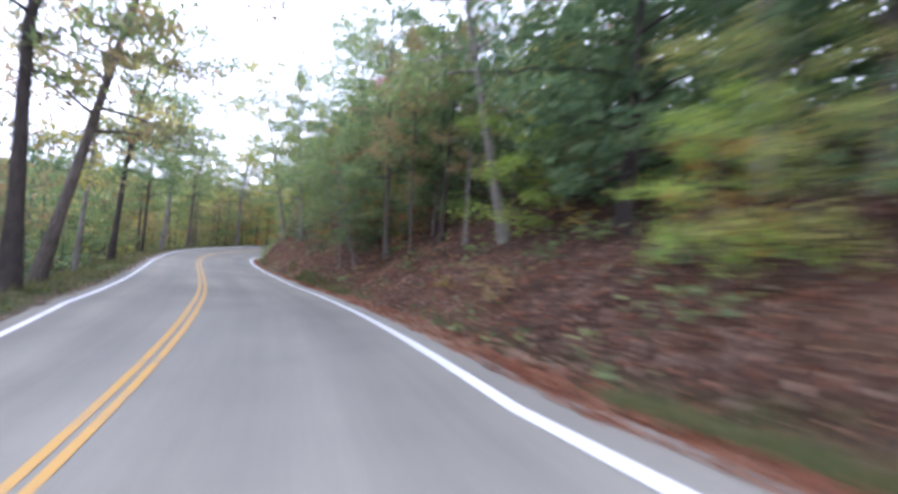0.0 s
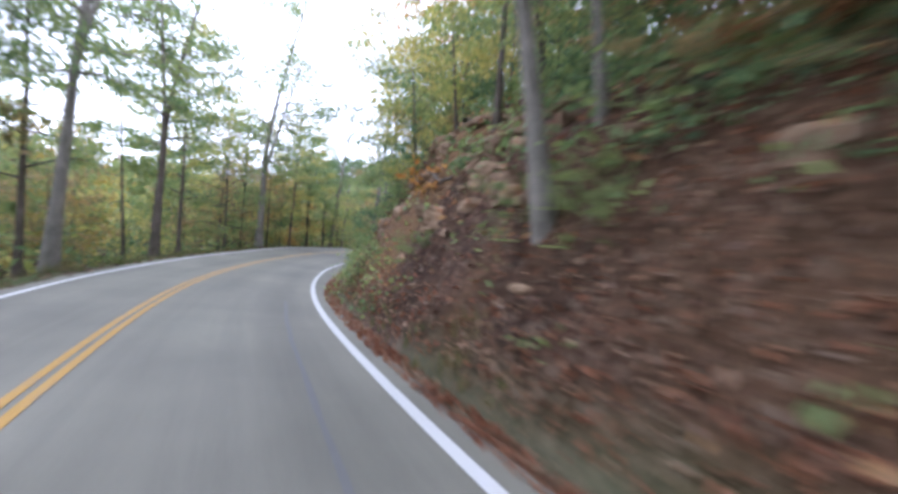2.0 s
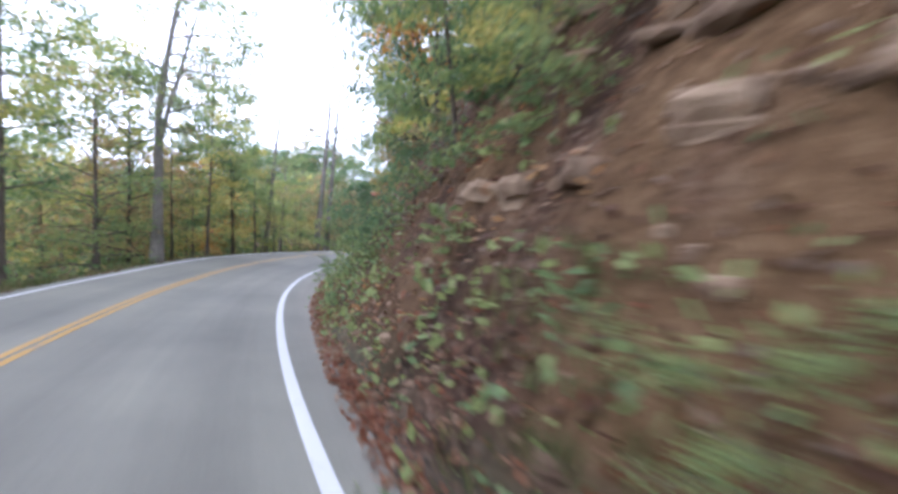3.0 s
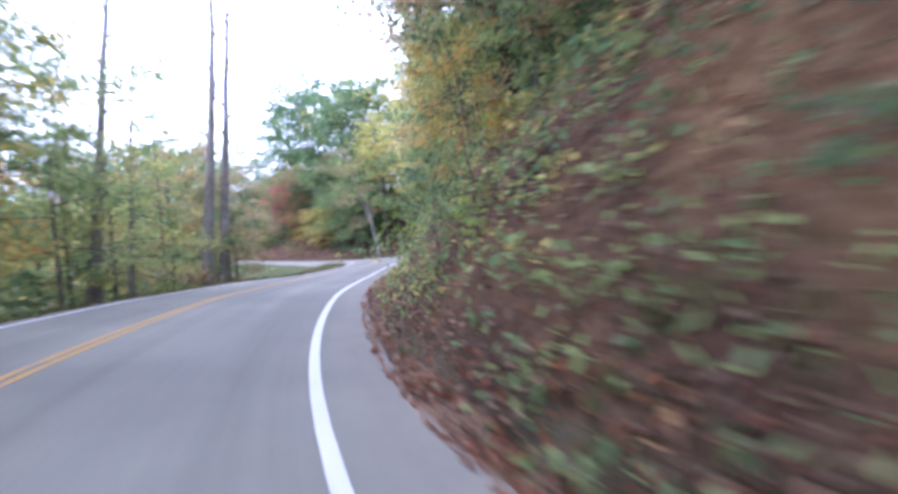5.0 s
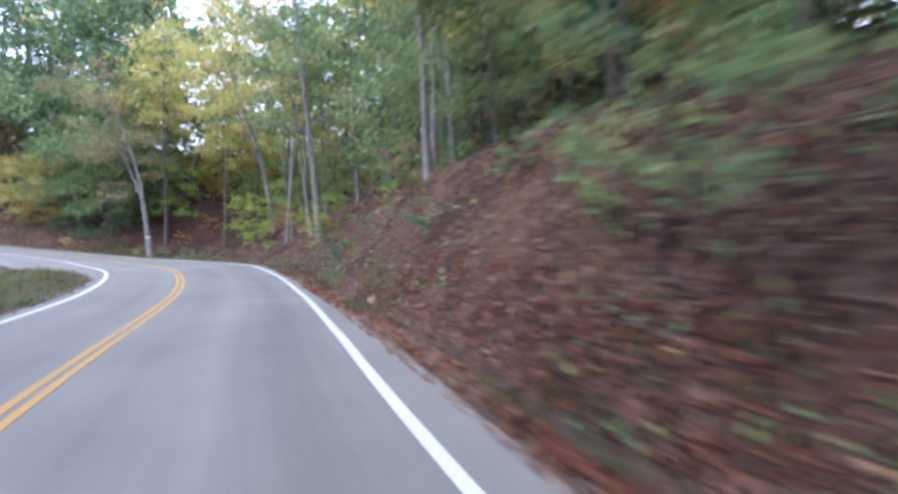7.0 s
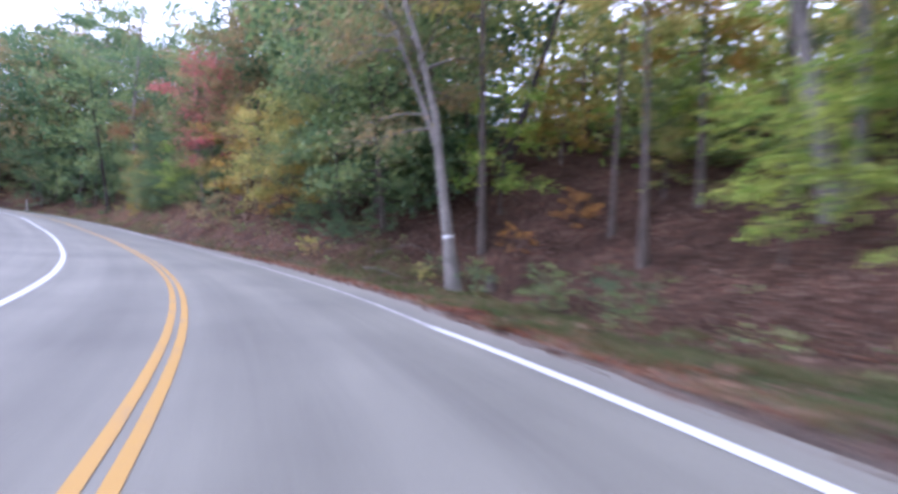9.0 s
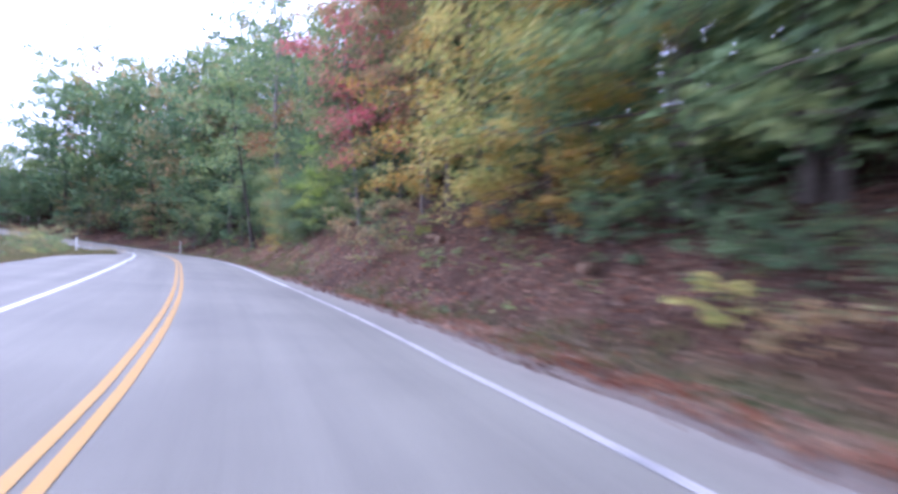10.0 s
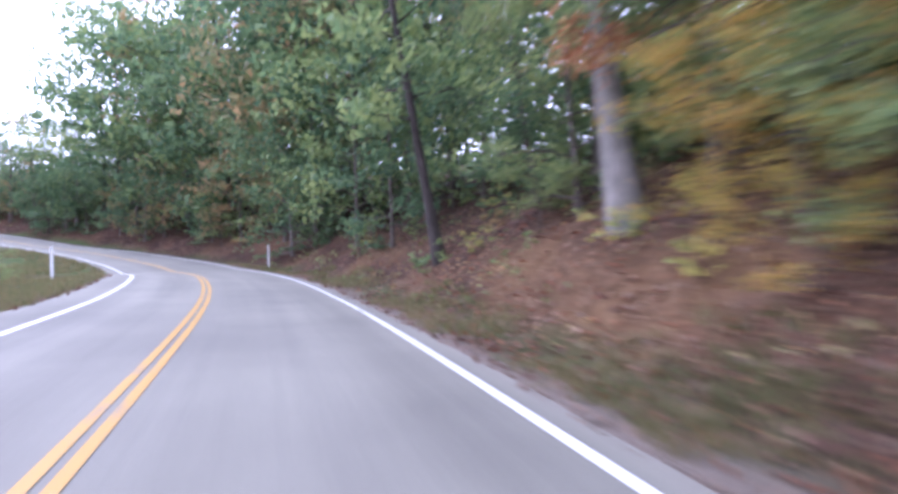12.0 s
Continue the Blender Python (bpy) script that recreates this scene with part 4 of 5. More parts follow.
# the hollow and the second bend
blazed = single(132.5, 9.05, "great", 0, "olive", 0.9, PALE_BARK, (-0.08, 0.18), label="large grey fork-stemmed tree with a white paint mark", turn_deg=40)
for s, d, kind, colour, size, bark, lean in (
        (133.8, 11.4, "woodland", "yellow_green", 1.1, BARK, (-0.06, 0)), (136.3, 14.6, "pole", "green", 1.2, DARK_BARK, (0.36, 0.0)), (136.2, 13.4, "woodland", "yellow_green", 1.05, BARK, (-0.05, 0)), (127.9, 12.3, "woodland", "yellow_green", 0.8, BARK, (-0.04, 0)), (124.6, 15.3, "woodland", "yellow", 1.1, PALE_BARK, (-0.05, 0)), (119.4, 11.4, "woodland", "green", 0.75, PALE_BARK, (-0.08, 0)), (113.2, 8.5, "woodland", "green", 0.75, PALE_BARK, (-0.2, 0)), (124.7, 14.5, "great", "yellow_green", 0.95, PALE_BARK, (-0.22, 0.1)), (128.8, 16.6, "slender", "yellow", 1.2, BARK, (-0.04, 0)), (139.5, 15.5, "woodland", "yellow_green", 0.9, BARK, (0, 0)), (130.5, 14.5, "woodland", "yellow_green", 0.8, BARK, (0, 0)),
        (128.0, 20.0, "woodland", "yellow_green", 0.95, BARK, (0, 0)), (119.5, 12.0, "layered", "green", 0.9, BARK, (0, 0)), (118.4, 13.5, "woodland", "green", 0.95, PALE_BARK, (-0.12, 0)), (132.0, 14.6, "shrub", "orange", 0.8, BARK, (0, 0)), (132.7, 12.2, "shrub", "orange", 0.55, BARK, (0, 0)), (124.8, 14.5, "layered", "bright_green", 0.7, BARK, (0, 0)), (135.1, 13.6, "layered", "bright_green", 0.9, BARK, (0, 0)), (144.6, 8.0, "sapling", "yellow", 0.9, BARK, (-0.15, 0)), (146.3, 7.6, "sapling", "yellow", 0.8, BARK, (-0.2, 0)), (109.5, 7.6, "shrub", "bright_green", 0.9, BARK, (0, 0)), (121.0, 12.5, "shrub", "rust", 0.9, BARK, (0, 0)), (124.5, 12.0, "layered", "bright_green", 0.7, BARK, (0, 0)), (133.2, 8.2, "shrub", "yellow_green", 0.45, BARK, (0, 0)), (132.4, 9.9, "shrub", "green", 0.5, BARK, (0, 0)), (133.8, 9.0, "shrub", "green", 0.4, BARK, (0, 0)),
        (121.5, 10.4, "layered", "bright_green", 0.35, BARK, (-0.1, 0)), (114.0, 8.4, "layered", "bright_green", 0.33, BARK, (-0.15, 0)), (115.5, 8.8, "shrub", "rust", 1.1, BARK, (0, 0)), (116.5, 10.5, "woodland", "yellow_green", 0.75, PALE_BARK, (-0.1, 0)), (142.5, 9.3, "round", "green", 0.95, BARK, (0, 0)), (140.5, 11.0, "broad", "green", 0.85, BARK, (0, 0)), (145.5, 8.6, "layered", "yellow_green", 1.1, BARK, (-0.1, 0)), (147.5, 8.0, "layered", "yellow_green", 1.0, BARK, (-0.15, 0)), (150.5, 8.4, "layered", "yellow", 1.0, BARK, (-0.1, 0)), (144.0, 8.8, "layered", "yellow", 0.9, BARK, (-0.2, 0)),
        (157.3, 8.3, "maple", "red", 1.08, BARK, (-0.16, 0)), (172.0, 7.6, "maple", "rust", 1.05, BARK, (0, 0)), (163.0, 6.6, "layered", "deep_green", 0.6, BARK, (-0.15, 0)), (168.6, 6.3, "round", "green", 0.5, BARK, (-0.1, 0)), (166.6, 6.4, "round", "green", 0.48, BARK, (-0.1, 0)), (165.0, 6.8, "round", "deep_green", 0.5, BARK, (-0.1, 0)), (169.6, 6.0, "shrub", "yellow", 0.7, BARK, (0, 0)), (163.0, 9.0, "maple", "olive", 0.8, BARK, (0, 0)), (159.3, 7.2, "layered", "green", 0.6, BARK, (0, 0)), (157.0, 7.9, "round", "deep_green", 0.45, BARK, (0, 0)), (161.0, 8.4, "round", "green", 0.7, BARK, (0, 0)), (153.4, 9.8, "tall", "olive", 0.8, BARK, (-0.06, 0)), (173.6, 7.3, "great", "green", 1.0, PALE_BARK, (-0.1, 0)), (180.9, 6.7, "tall", "green", 1.05, DARK_BARK, (-0.16, 0)), (159.2, 7.9, "tall", "green", 0.65, PALE_BARK, (-0.12, 0)), (160.1, 10.6, "tall", "green", 0.75, PALE_BARK, (-0.2, 0)), (176.8, 7.6, "layered", "green", 0.5, BARK, (-0.1, 0)), (167.2, 7.3, "layered", "bright_green", 0.5, BARK, (-0.15, 0)), (165.8, 9.4, "broad", "deep_green", 0.8, DARK_BARK, (-0.1, 0)), (170.0, 9.6, "broad", "deep_green", 0.85, DARK_BARK, (-0.1, 0)), (162.5, 9.4, "broad", "deep_green", 0.75, DARK_BARK, (-0.1, 0)), (171.0, 6.8, "layered", "yellow", 0.45, BARK, (-0.15, 0)), (163.0, 9.8, "broad", "olive", 0.85, BARK, (0, 0)),
        (165.5, 6.6, "layered", "deep_green", 0.6, BARK, (0, 0)), (175.6, 7.8, "round", "green", 0.75, BARK, (-0.05, 0)), (170.3, 7.0, "layered", "yellow", 0.7, BARK, (-0.1, 0)), (168.0, 7.6, "round", "deep_green", 0.7, BARK, (0, 0)), (160.9, 8.0, "slender", "green", 0.9, PALE_BARK, (-0.06, 0)), (153.3, 8.6, "slender", "olive", 0.9, BARK, (-0.06, 0)), (154.0, 9.2, "slender", "olive", 0.95, BARK, (-0.04, 0)),
        (177.0, 9.6, "tall", "deep_green", 1.0, BARK, (0, 0)), (169.2, 7.8, "layered", "yellow_green", 0.9, BARK, (-0.1, 0)), (172.0, 8.2, "layered", "green", 0.8, BARK, (-0.1, 0)), (178.5, 8.6, "round", "deep_green", 0.8, BARK, (-0.1, 0)), (185.5, 7.0, "round", "deep_green", 0.9, BARK, (0, 0)), (190.0, 7.4, "broad", "green", 0.8, BARK, (0, 0)), (195.0, 7.4, "round", "deep_green", 0.9, BARK, (0, 0)), (200.0, 8.0, "broad", "green", 0.85, BARK, (0, 0)), (205.0, 7.6, "round", "olive", 0.9, BARK, (0, 0)), (210.0, 7.6, "broad", "deep_green", 0.85, BARK, (0, 0)), (215.0, 7.8, "round", "olive", 0.9, BARK, (0, 0)), (218.5, 7.8, "broad", "deep_green", 0.85, BARK, (0, 0)),
        (138.5, 9.8, "broad", "green", 0.8, BARK, (-0.15, 0)), (142.0, 9.5, "broad", "deep_green", 0.7, BARK, (-0.15, 0)), (138.0, 11.2, "round", "deep_green", 0.6, BARK, (-0.1, 0)), (143.0, 16.0, "broad", "deep_green", 1.8, BARK, (0, 0)), (148.0, 15.0, "broad", "green", 1.8, BARK, (0, 0)), (145.0, 21.0, "broad", "yellow_green", 2.0, BARK, (0, 0)), (160.5, 21.0, "broad", "deep_green", 2.1, BARK, (0, 0)), (167.0, 16.5, "broad", "deep_green", 1.8, BARK, (0, 0)), (173.5, 16.0, "broad", "green", 1.4, BARK, (0, 0)), (153.0, 16.0, "broad", "deep_green", 1.75, BARK, (0, 0)), (158.0, 17.0, "broad", "deep_green", 1.95, BARK, (0, 0)), (163.0, 18.0, "broad", "deep_green", 2.1, BARK, (0, 0)), (170.0, 20.0, "broad", "green", 2.0, BARK, (0, 0)), (147.0, 19.0, "broad", "deep_green", 1.7, BARK, (0, 0)), (151.0, 22.0, "broad", "green", 1.7, BARK, (0, 0)), (141.0, 11.0, "broad", "green", 1.1, BARK, (0, 0)), (146.0, 11.5, "broad", "green", 1.0, BARK, (0, 0)), (150.5, 12.0, "broad", "deep_green", 0.95, BARK, (0, 0)), (154.5, 11.5, "broad", "deep_green", 0.75, BARK, (0, 0)), (159.5, 11.5, "broad", "green", 0.7, BARK, (0, 0)), (140.0, 13.5, "broad", "green", 0.8, BARK, (0, 0)), (163.7, 6.1, "shrub", "green", 0.4, BARK, (0, 0)), (165.5, 5.8, "shrub", "green", 0.35, BARK, (0, 0)), (154.8, 7.0, "shrub", "green", 0.45, BARK, (0, 0)), (161.7, 6.8, "layered", "bright_green", 0.6, BARK, (-0.1, 0)), (161.2, 7.4, "layered", "bright_green", 0.7, BARK, (-0.1, 0)), (166.2, 8.8, "round", "deep_green", 0.8, BARK, (0, 0)), (163.4, 9.4, "round", "deep_green", 0.85, BARK, (0, 0)), (163.5, 12.5, "broad", "green", 0.85, BARK, (0, 0)), (168.5, 11.0, "broad", "deep_green", 0.9, BARK, (0, 0)),  (214.0, 9.5, "slender", "green", 1.6, DARK_BARK, (0, 0)), (219.0, 10.0, "slender", "olive", 1.6, DARK_BARK, (0, 0)), (226.0, 10.0, "slender", "green", 1.55, DARK_BARK, (0, 0)), (155.5, 7.4, "shrub", "green", 0.5, BARK, (0, 0)), (154.0, 7.3, "shrub", "green", 0.45, BARK, (0, 0)), (172.6, -6.4, "shrub", "green", 0.9, BARK, (0, 0)), (174.2, -7.2, "shrub", "olive", 1.1, BARK, (0, 0)), (176.0, -6.6, "shrub", "green", 0.8, BARK, (0, 0)), (178.5, -7.6, "shrub", "yellow_green", 1.0, BARK, (0, 0)), (182.0, -7.2, "shrub", "olive", 0.8, BARK, (0, 0)), (184.5, -8.0, "shrub", "green", 1.0, BARK, (0, 0)), (187.0, -7.6, "shrub", "olive", 0.9, BARK, (0, 0)), (193.0, -6.8, "shrub", "green", 0.7, BARK, (0, 0)), (191.0, -8.3, "shrub", "green", 1.1, BARK, (0, 0)), (195.0, -8.8, "shrub", "olive", 1.2, BARK, (0, 0)), (198.0, -8.0, "shrub", "green", 1.0, BARK, (0, 0))):
    single(s, d, kind, int(s * 10) % 4, colour, size, bark, lean, where="beside the second bend")

MIX_G = {"green": 4, "deep_green": 2, "yellow_green": 2.5, "olive": 1.5, "bright_green": 1, "orange": 0.4, "yellow": 0.4}
MIX_C = {"green": 3, "deep_green": 2.9, "yellow_green": 3, "olive": 1.5, "bright_green": 1, "orange": 0.3, "yellow": 0.1, "rust": 0.4}
MIX_F = {"green": 3, "yellow_green": 3, "bright_green": 1, "deep_green": 2, "yellow": 0.6}
TALLS = {"tall": 3, "slender": 3, "forked": 2, "broad": 2}
DENSE = {"tall": 2, "broad": 3, "forked": 1, "round": 1}
LOWS = {"layered": 3, "sapling": 2, "round": 1}
forest(1, (4, 44), (-22, -7.0), 20, {"round": 3, "broad": 2, "slender": 1}, {"deep_green": 4, "green": 3, "olive": 1}, (0.55, 0.85), "below the road's outer edge", apart=2.2)
forest(41, (44, 78), (-24, -7.5), 16, {"round": 4, "broad": 2, "slender": 1}, MIX_G, (0.55, 0.85), "below the road's outer edge", apart=2.2)
forest(2, (10, 72), (-18, -5.8), 10, LOWS, MIX_G, (0.7, 1.1), "below the road's outer edge")
forest(3, (-2, 58), (9, 18), 8, {"tall": 2, "slender": 4}, MIX_C, (0.6, 0.85), "above the cut bank", apart=2.2)
forest(4, (2, 48), (8.0, 11), 12, LOWS, MIX_C, (0.6, 1.0), "on the cut bank")
forest(5, (72, 97), (-24, -6.5), 16, {"slender": 2, "round": 3, "broad": 1}, {"yellow_green": 2, "green": 4, "deep_green": 1.5, "olive": 1.5}, (0.55, 0.8), "below the road's outer edge", apart=2.0)
forest(6, (70, 95), (-14, -5.4), 9, LOWS, {"green": 4, "olive": 2, "yellow_green": 1, "orange": 0.4}, (0.7, 1.2), "below the road's outer edge")
forest(7, (56, 108), (9, 17), 12, DENSE, MIX_C, (0.7, 1.0), "above the cut bank", apart=2.2)
forest(8, (67, 105), (6.6, 11), 12, LOWS, {"green": 3, "deep_green": 3, "olive": 2, "rust": 0.5}, (0.4, 0.75), "on the cut bank")
forest(9, (108, 140), (15, 28), 16, {"woodland": 4, "slender": 1}, {"yellow_green": 5, "bright_green": 1.5, "green": 1.5, "yellow": 2, "olive": 1}, (0.85, 1.2), "in the hollow beside the road", apart=2.2)
forest(10, (108, 140), (11, 22), 26, LOWS, MIX_F, (0.6, 1.1), "in the hollow beside the road")
forest(11, (166, 192), (9, 15), 7, DENSE, {"green": 3, "deep_green": 2, "yellow_green": 1}, (0.75, 0.95), "on the bank beside the road", apart=2.2)
forest(14, (206, 224), (7.5, 15), 12, {"broad": 3, "tall": 1}, {"green": 3, "deep_green": 3, "olive": 0.6}, (1.3, 1.7), "beside the far bend", apart=2.6)
forest(42, (224, 266), (6.5, 15), 20, {"broad": 3, "round": 1}, {"deep_green": 4, "green": 2, "olive": 1}, (0.75, 1.05), "past the far bend", apart=2.4)
forest(15, (98, 112), (9, 18), 4, TALLS, MIX_F, (0.9, 1.2), "above the cut bank", apart=2.2)
forest(16, (36, 60), (7.5, 12), 7, {"round": 2, "layered": 2}, MIX_F, (0.7, 1.0), "above the cut bank")
forest(17, (18, 46), (8.2, 10.5), 5, {"slender": 2, "round": 1}, {"green": 3, "yellow_green": 1, "olive": 1}, (0.5, 0.75), "leaning over the cut bank", apart=1.8)
forest(18, (25, 34), (6.4, 8.4), 7, {"layered": 2, "shrub": 1}, {"rust": 1, "red": 0.6, "deep_green": 2, "green": 1.5}, (0.7, 1.0), "on the cut bank", apart=0.8)
forest(19, (108, 165), (22, 36), 6, {"tall": 2, "broad": 1}, {"yellow_green": 3, "green": 2, "yellow": 1}, (1.15, 1.4), "on the hill behind the hollow", apart=3.0)
forest(23, (184, 208), (8.5, 16), 14, {"tall": 1, "broad": 3}, {"green": 3, "deep_green": 3, "olive": 0.5}, (1.3, 1.65), "outside the far bend", apart=2.5)
forest(24, (100, 118), (9, 16), 5, {"woodland": 1}, MIX_F, (0.85, 1.1), "above the cut bank", barks=[PALE_BARK], apart=1.6)
forest(25, (160, 174), (9.5, 15), 5, {"tall": 1, "broad": 3}, {"green": 3, "yellow_green": 1, "deep_green": 2}, (0.75, 0.95), "above the second bend", apart=2.4)
forest(26, (48, 70), (-11, -6), 4, {"slender": 3, "tall": 1}, {"green": 3, "yellow_green": 2, "olive": 1}, (0.8, 0.95), "at the road's outer edge", apart=2.4)
forest(27, (82, 98), (9, 13), 8, {"broad": 2, "round": 1}, {"deep_green": 3, "olive": 1}, (0.75, 1.0), "above the cut bank", apart=1.8)
forest(28, (46, 57), (4.75, 5.6), 12, {"shrub": 1, "plant": 1}, {"green": 3, "deep_green": 1}, (0.6, 0.9), "at the foot of the bank", gap=0.45, apart=0.5)
forest(29, (24.5, 36), (6.4, 8.6), 16, {"shrub": 3, "sapling": 1}, {"rust": 1, "red": 0.6, "green": 2, "deep_green": 4, "olive": 1.5}, (0.6, 1.0), "on the overgrown bank", apart=0.7)
forest(30, (196, 262), (6.3, 8.5), 16, {"round": 3, "layered": 1}, {"deep_green": 4, "green": 1, "olive": 1}, (0.6, 0.95), "under the far bend's trees", apart=1.6)
forest(31, (26, 34.5), (5.6, 7.2), 8, {"shrub": 1}, {"green": 1, "olive": 2, "rust": 2}, (0.4, 0.7), "on the overgrown bank", gap=1.0, apart=0.6)
forest(32, (137.5, 147), (7.6, 9.2), 11, {"shrub": 1}, {"deep_green": 1}, (0.4, 0.75), "under the trees of the bank", gap=1.2, apart=0.7)
forest(33, (160, 168), (6.4, 8.2), 11, {"shrub": 1}, {"deep_green": 3, "green": 2, "bright_green": 1}, (0.8, 1.25), "under the trees of the bank", gap=1.2, apart=0.7)
forest(34, (125.5, 132), (8.6, 10), 5, {"shrub": 1}, {"deep_green": 3, "green": 1}, (0.4, 0.7), "in the hollow beside the road", gap=2.0, apart=0.8)
forest(35, (97, 113), (9.4, 14), 5, {"broad": 1}, {"deep_green": 2, "olive": 1}, (0.7, 0.95), "above the cut bank", apart=1.6)
for s, d, size in ((42.6, 4.1, 0.45), (38.8, 4.5, 0.35), (58.5, 4.5, 0.5), (58.0, 4.6, 0.45)):
    single(s, d, "shrub", int(s * 10) % 4, "green", size, label="low green fern at the foot of the bank")
# low plants on the banks
forest(36, (4, 25), (5.4, 8.5), 12, {"plant": 1}, {"green": 3, "olive": 2, "yellow": 1}, (0.5, 0.9), "on the cut bank", gap=1.2, apart=0.8)
forest(20, (25, 60), (5.0, 8.5), 26, {"plant": 5, "shrub": 1}, {"green": 3, "deep_green": 2, "olive": 2, "orange": 0.5}, (0.6, 1.3), "on the cut bank", gap=0.9, apart=0.6)
forest(21, (63, 104), (5.1, 8.0), 30, {"plant": 5, "shrub": 1}, {"green": 4, "deep_green": 2, "olive": 2, "bright_green": 1}, (0.6, 1.3), "on the cut bank", gap=0.9, apart=0.6)
forest(22, (138, 190), (6.0, 9.5), 26, {"plant": 4, "shrub": 1}, {"green": 3, "yellow_green": 2, "olive": 2}, (0.6, 1.2), "beside the second bend", gap=1.2, apart=0.6)


# ---- thickets behind, too far and dense to tell apart ----
def woods(name, label, seed, s_range, d_range, low, high, clumps, per, size, spread, mat, gap=8.5):
    r = np.random.default_rng(seed)
    s, d = r.uniform(*s_range, clumps), r.uniform(*d_range, clumps)
    p = place(s, d)
    sd_, dd_, k = road_coordinates(p[:, 0], p[:, 1])
    keep = (dd_ > gap) | (dd_ < -gap)
    p, s, d = p[keep], np.clip(sd_[keep], -20, 220), np.clip(dd_[keep], -60, 60)
    z = np.interp(s, line_s, line_z) + height(s, d) + low + (high - low) * r.uniform(0, 1, len(s)) ** 1.3
    cent = np.repeat(np.column_stack([p[:, :2], z]), per, 0) + r.normal(0, 1, (len(s) * per, 3)) * [spread, spread, spread * 0.55]
    v, q = leaf_quads(cent, r, size)
    return tagged(new(name, shape(name, v, q, mat)), label, "woods", kind="stuff")


woods("thicket", "dense green woodland leaves above the bank", 31, (54, 112), (13, 40), 0.0, 12.0, 600, 15, 0.6, 1.0, LEAVES["green"])
woods("thicket", "green woodland leaves above the first bank", 57, (-20, 54), (12, 34), 0.0, 6.5, 420, 15, 0.55, 1.0, LEAVES["green"])
woods("thicket", "dense dark green woodland leaves above the bank", 32, (-20, 112), (11, 34), 0.0, 5.5, 700, 15, 0.55, 1.0, LEAVES["deep_green"])
woods("thicket", "bright yellow-green woodland leaves behind the hollow", 33, (100, 146), (20, 46), 0.0, 12.0, 700, 15, 0.50, 1.1, LEAVES["yellow_green"])
woods("thicket", "dense yellow-green woodland leaves behind the hollow", 34, (100, 146), (18, 40), 0.0, 8.0, 500, 15, 0.54, 1.0, LEAVES["yellow_green"])
woods("thicket", "dense dark woodland leaves beside the far bend", 35, (166, 268), (10, 28), 0.0, 8.0, 900, 15, 0.54, 1.0, LEAVES["deep_green"])
woods("thicket", "dense green leaves of the woods behind the hollow", 39, (104, 152), (18.5, 40), 0.0, 7.0, 600, 15, 0.50, 1.0, LEAVES["bright_green"])
woods("thicket", "dense leaves of the woods above the second bend", 40, (148, 185), (10.5, 20), 0.3, 4.5, 700, 15, 0.50, 1.0, LEAVES["green"])
woods("thicket", "low yellow-green woodland leaves behind the hollow", 58, (104, 150), (22, 44), 0.0, 6.5, 900, 17, 0.5, 1.0, LEAVES["yellow_green"])
# deep green leaf masses added to block light and stand in for shade
woods("thicket", "dark leaves added to deepen the shade over the first bank", 81, (2, 17), (9.3, 14), 1.0, 8.0, 700, 15, 0.34, 0.8, LEAVES["deep_green"], 9.2)
woods("thicket", "dark leaves added to shade the rocky bank", 89, (17, 33), (8.8, 13), 1.0, 6.0, 420, 15, 0.32, 0.8, LEAVES["deep_green"], 8.6)
woods("thicket", "dark leaves added above the steep bank to shade it", 82, (58, 82), (8.6, 14), 0.4, 5.0, 320, 18, 0.3, 0.7, LEAVES["deep_green"], 8.2)
woods("thicket", "dark leaves added under the trees past the hollow for shade", 83, (136, 156), (10, 15), 1.0, 6.0, 420, 18, 0.32, 0.7, LEAVES["deep_green"], 9.4)
woods("thicket", "dark leaves added for deeper shade at the edge of the hollow", 95, (104, 122), (13.5, 19), 1.5, 7.0, 240, 15, 0.34, 0.8, LEAVES["deep_green"], 12.5)
woods("thicket", "dark leaves added as deep shade above the second bend", 85, (157, 180), (9.3, 14), 1.0, 6.0, 360, 18, 0.3, 0.7, LEAVES["deep_green"], 9.0)
woods("undergrowth", "dark green undergrowth below the first bend", 86, (-6, 44), (-26, -8), -0.3, 6.0, 500, 15, 0.4, 0.9, LEAVES["deep_green"])
woods("undergrowth", "green undergrowth below the road's outer edge", 36, (-10, 98), (-48, -10), -0.5, 8.0, 1100, 15, 0.53, 1.0, LEAVES["green"])
woods("undergrowth", "yellow-green undergrowth below the road's outer edge", 37, (42, 96), (-44, -9), -0.5, 7.0, 900, 15, 0.48, 1.0, LEAVES["yellow_green"])
woods("undergrowth", "patches of orange and tan undergrowth in the valley", 38, (20, 112), (-45, -14), 0.0, 6.0, 160, 15, 0.46, 1.0, LEAVES["orange"])

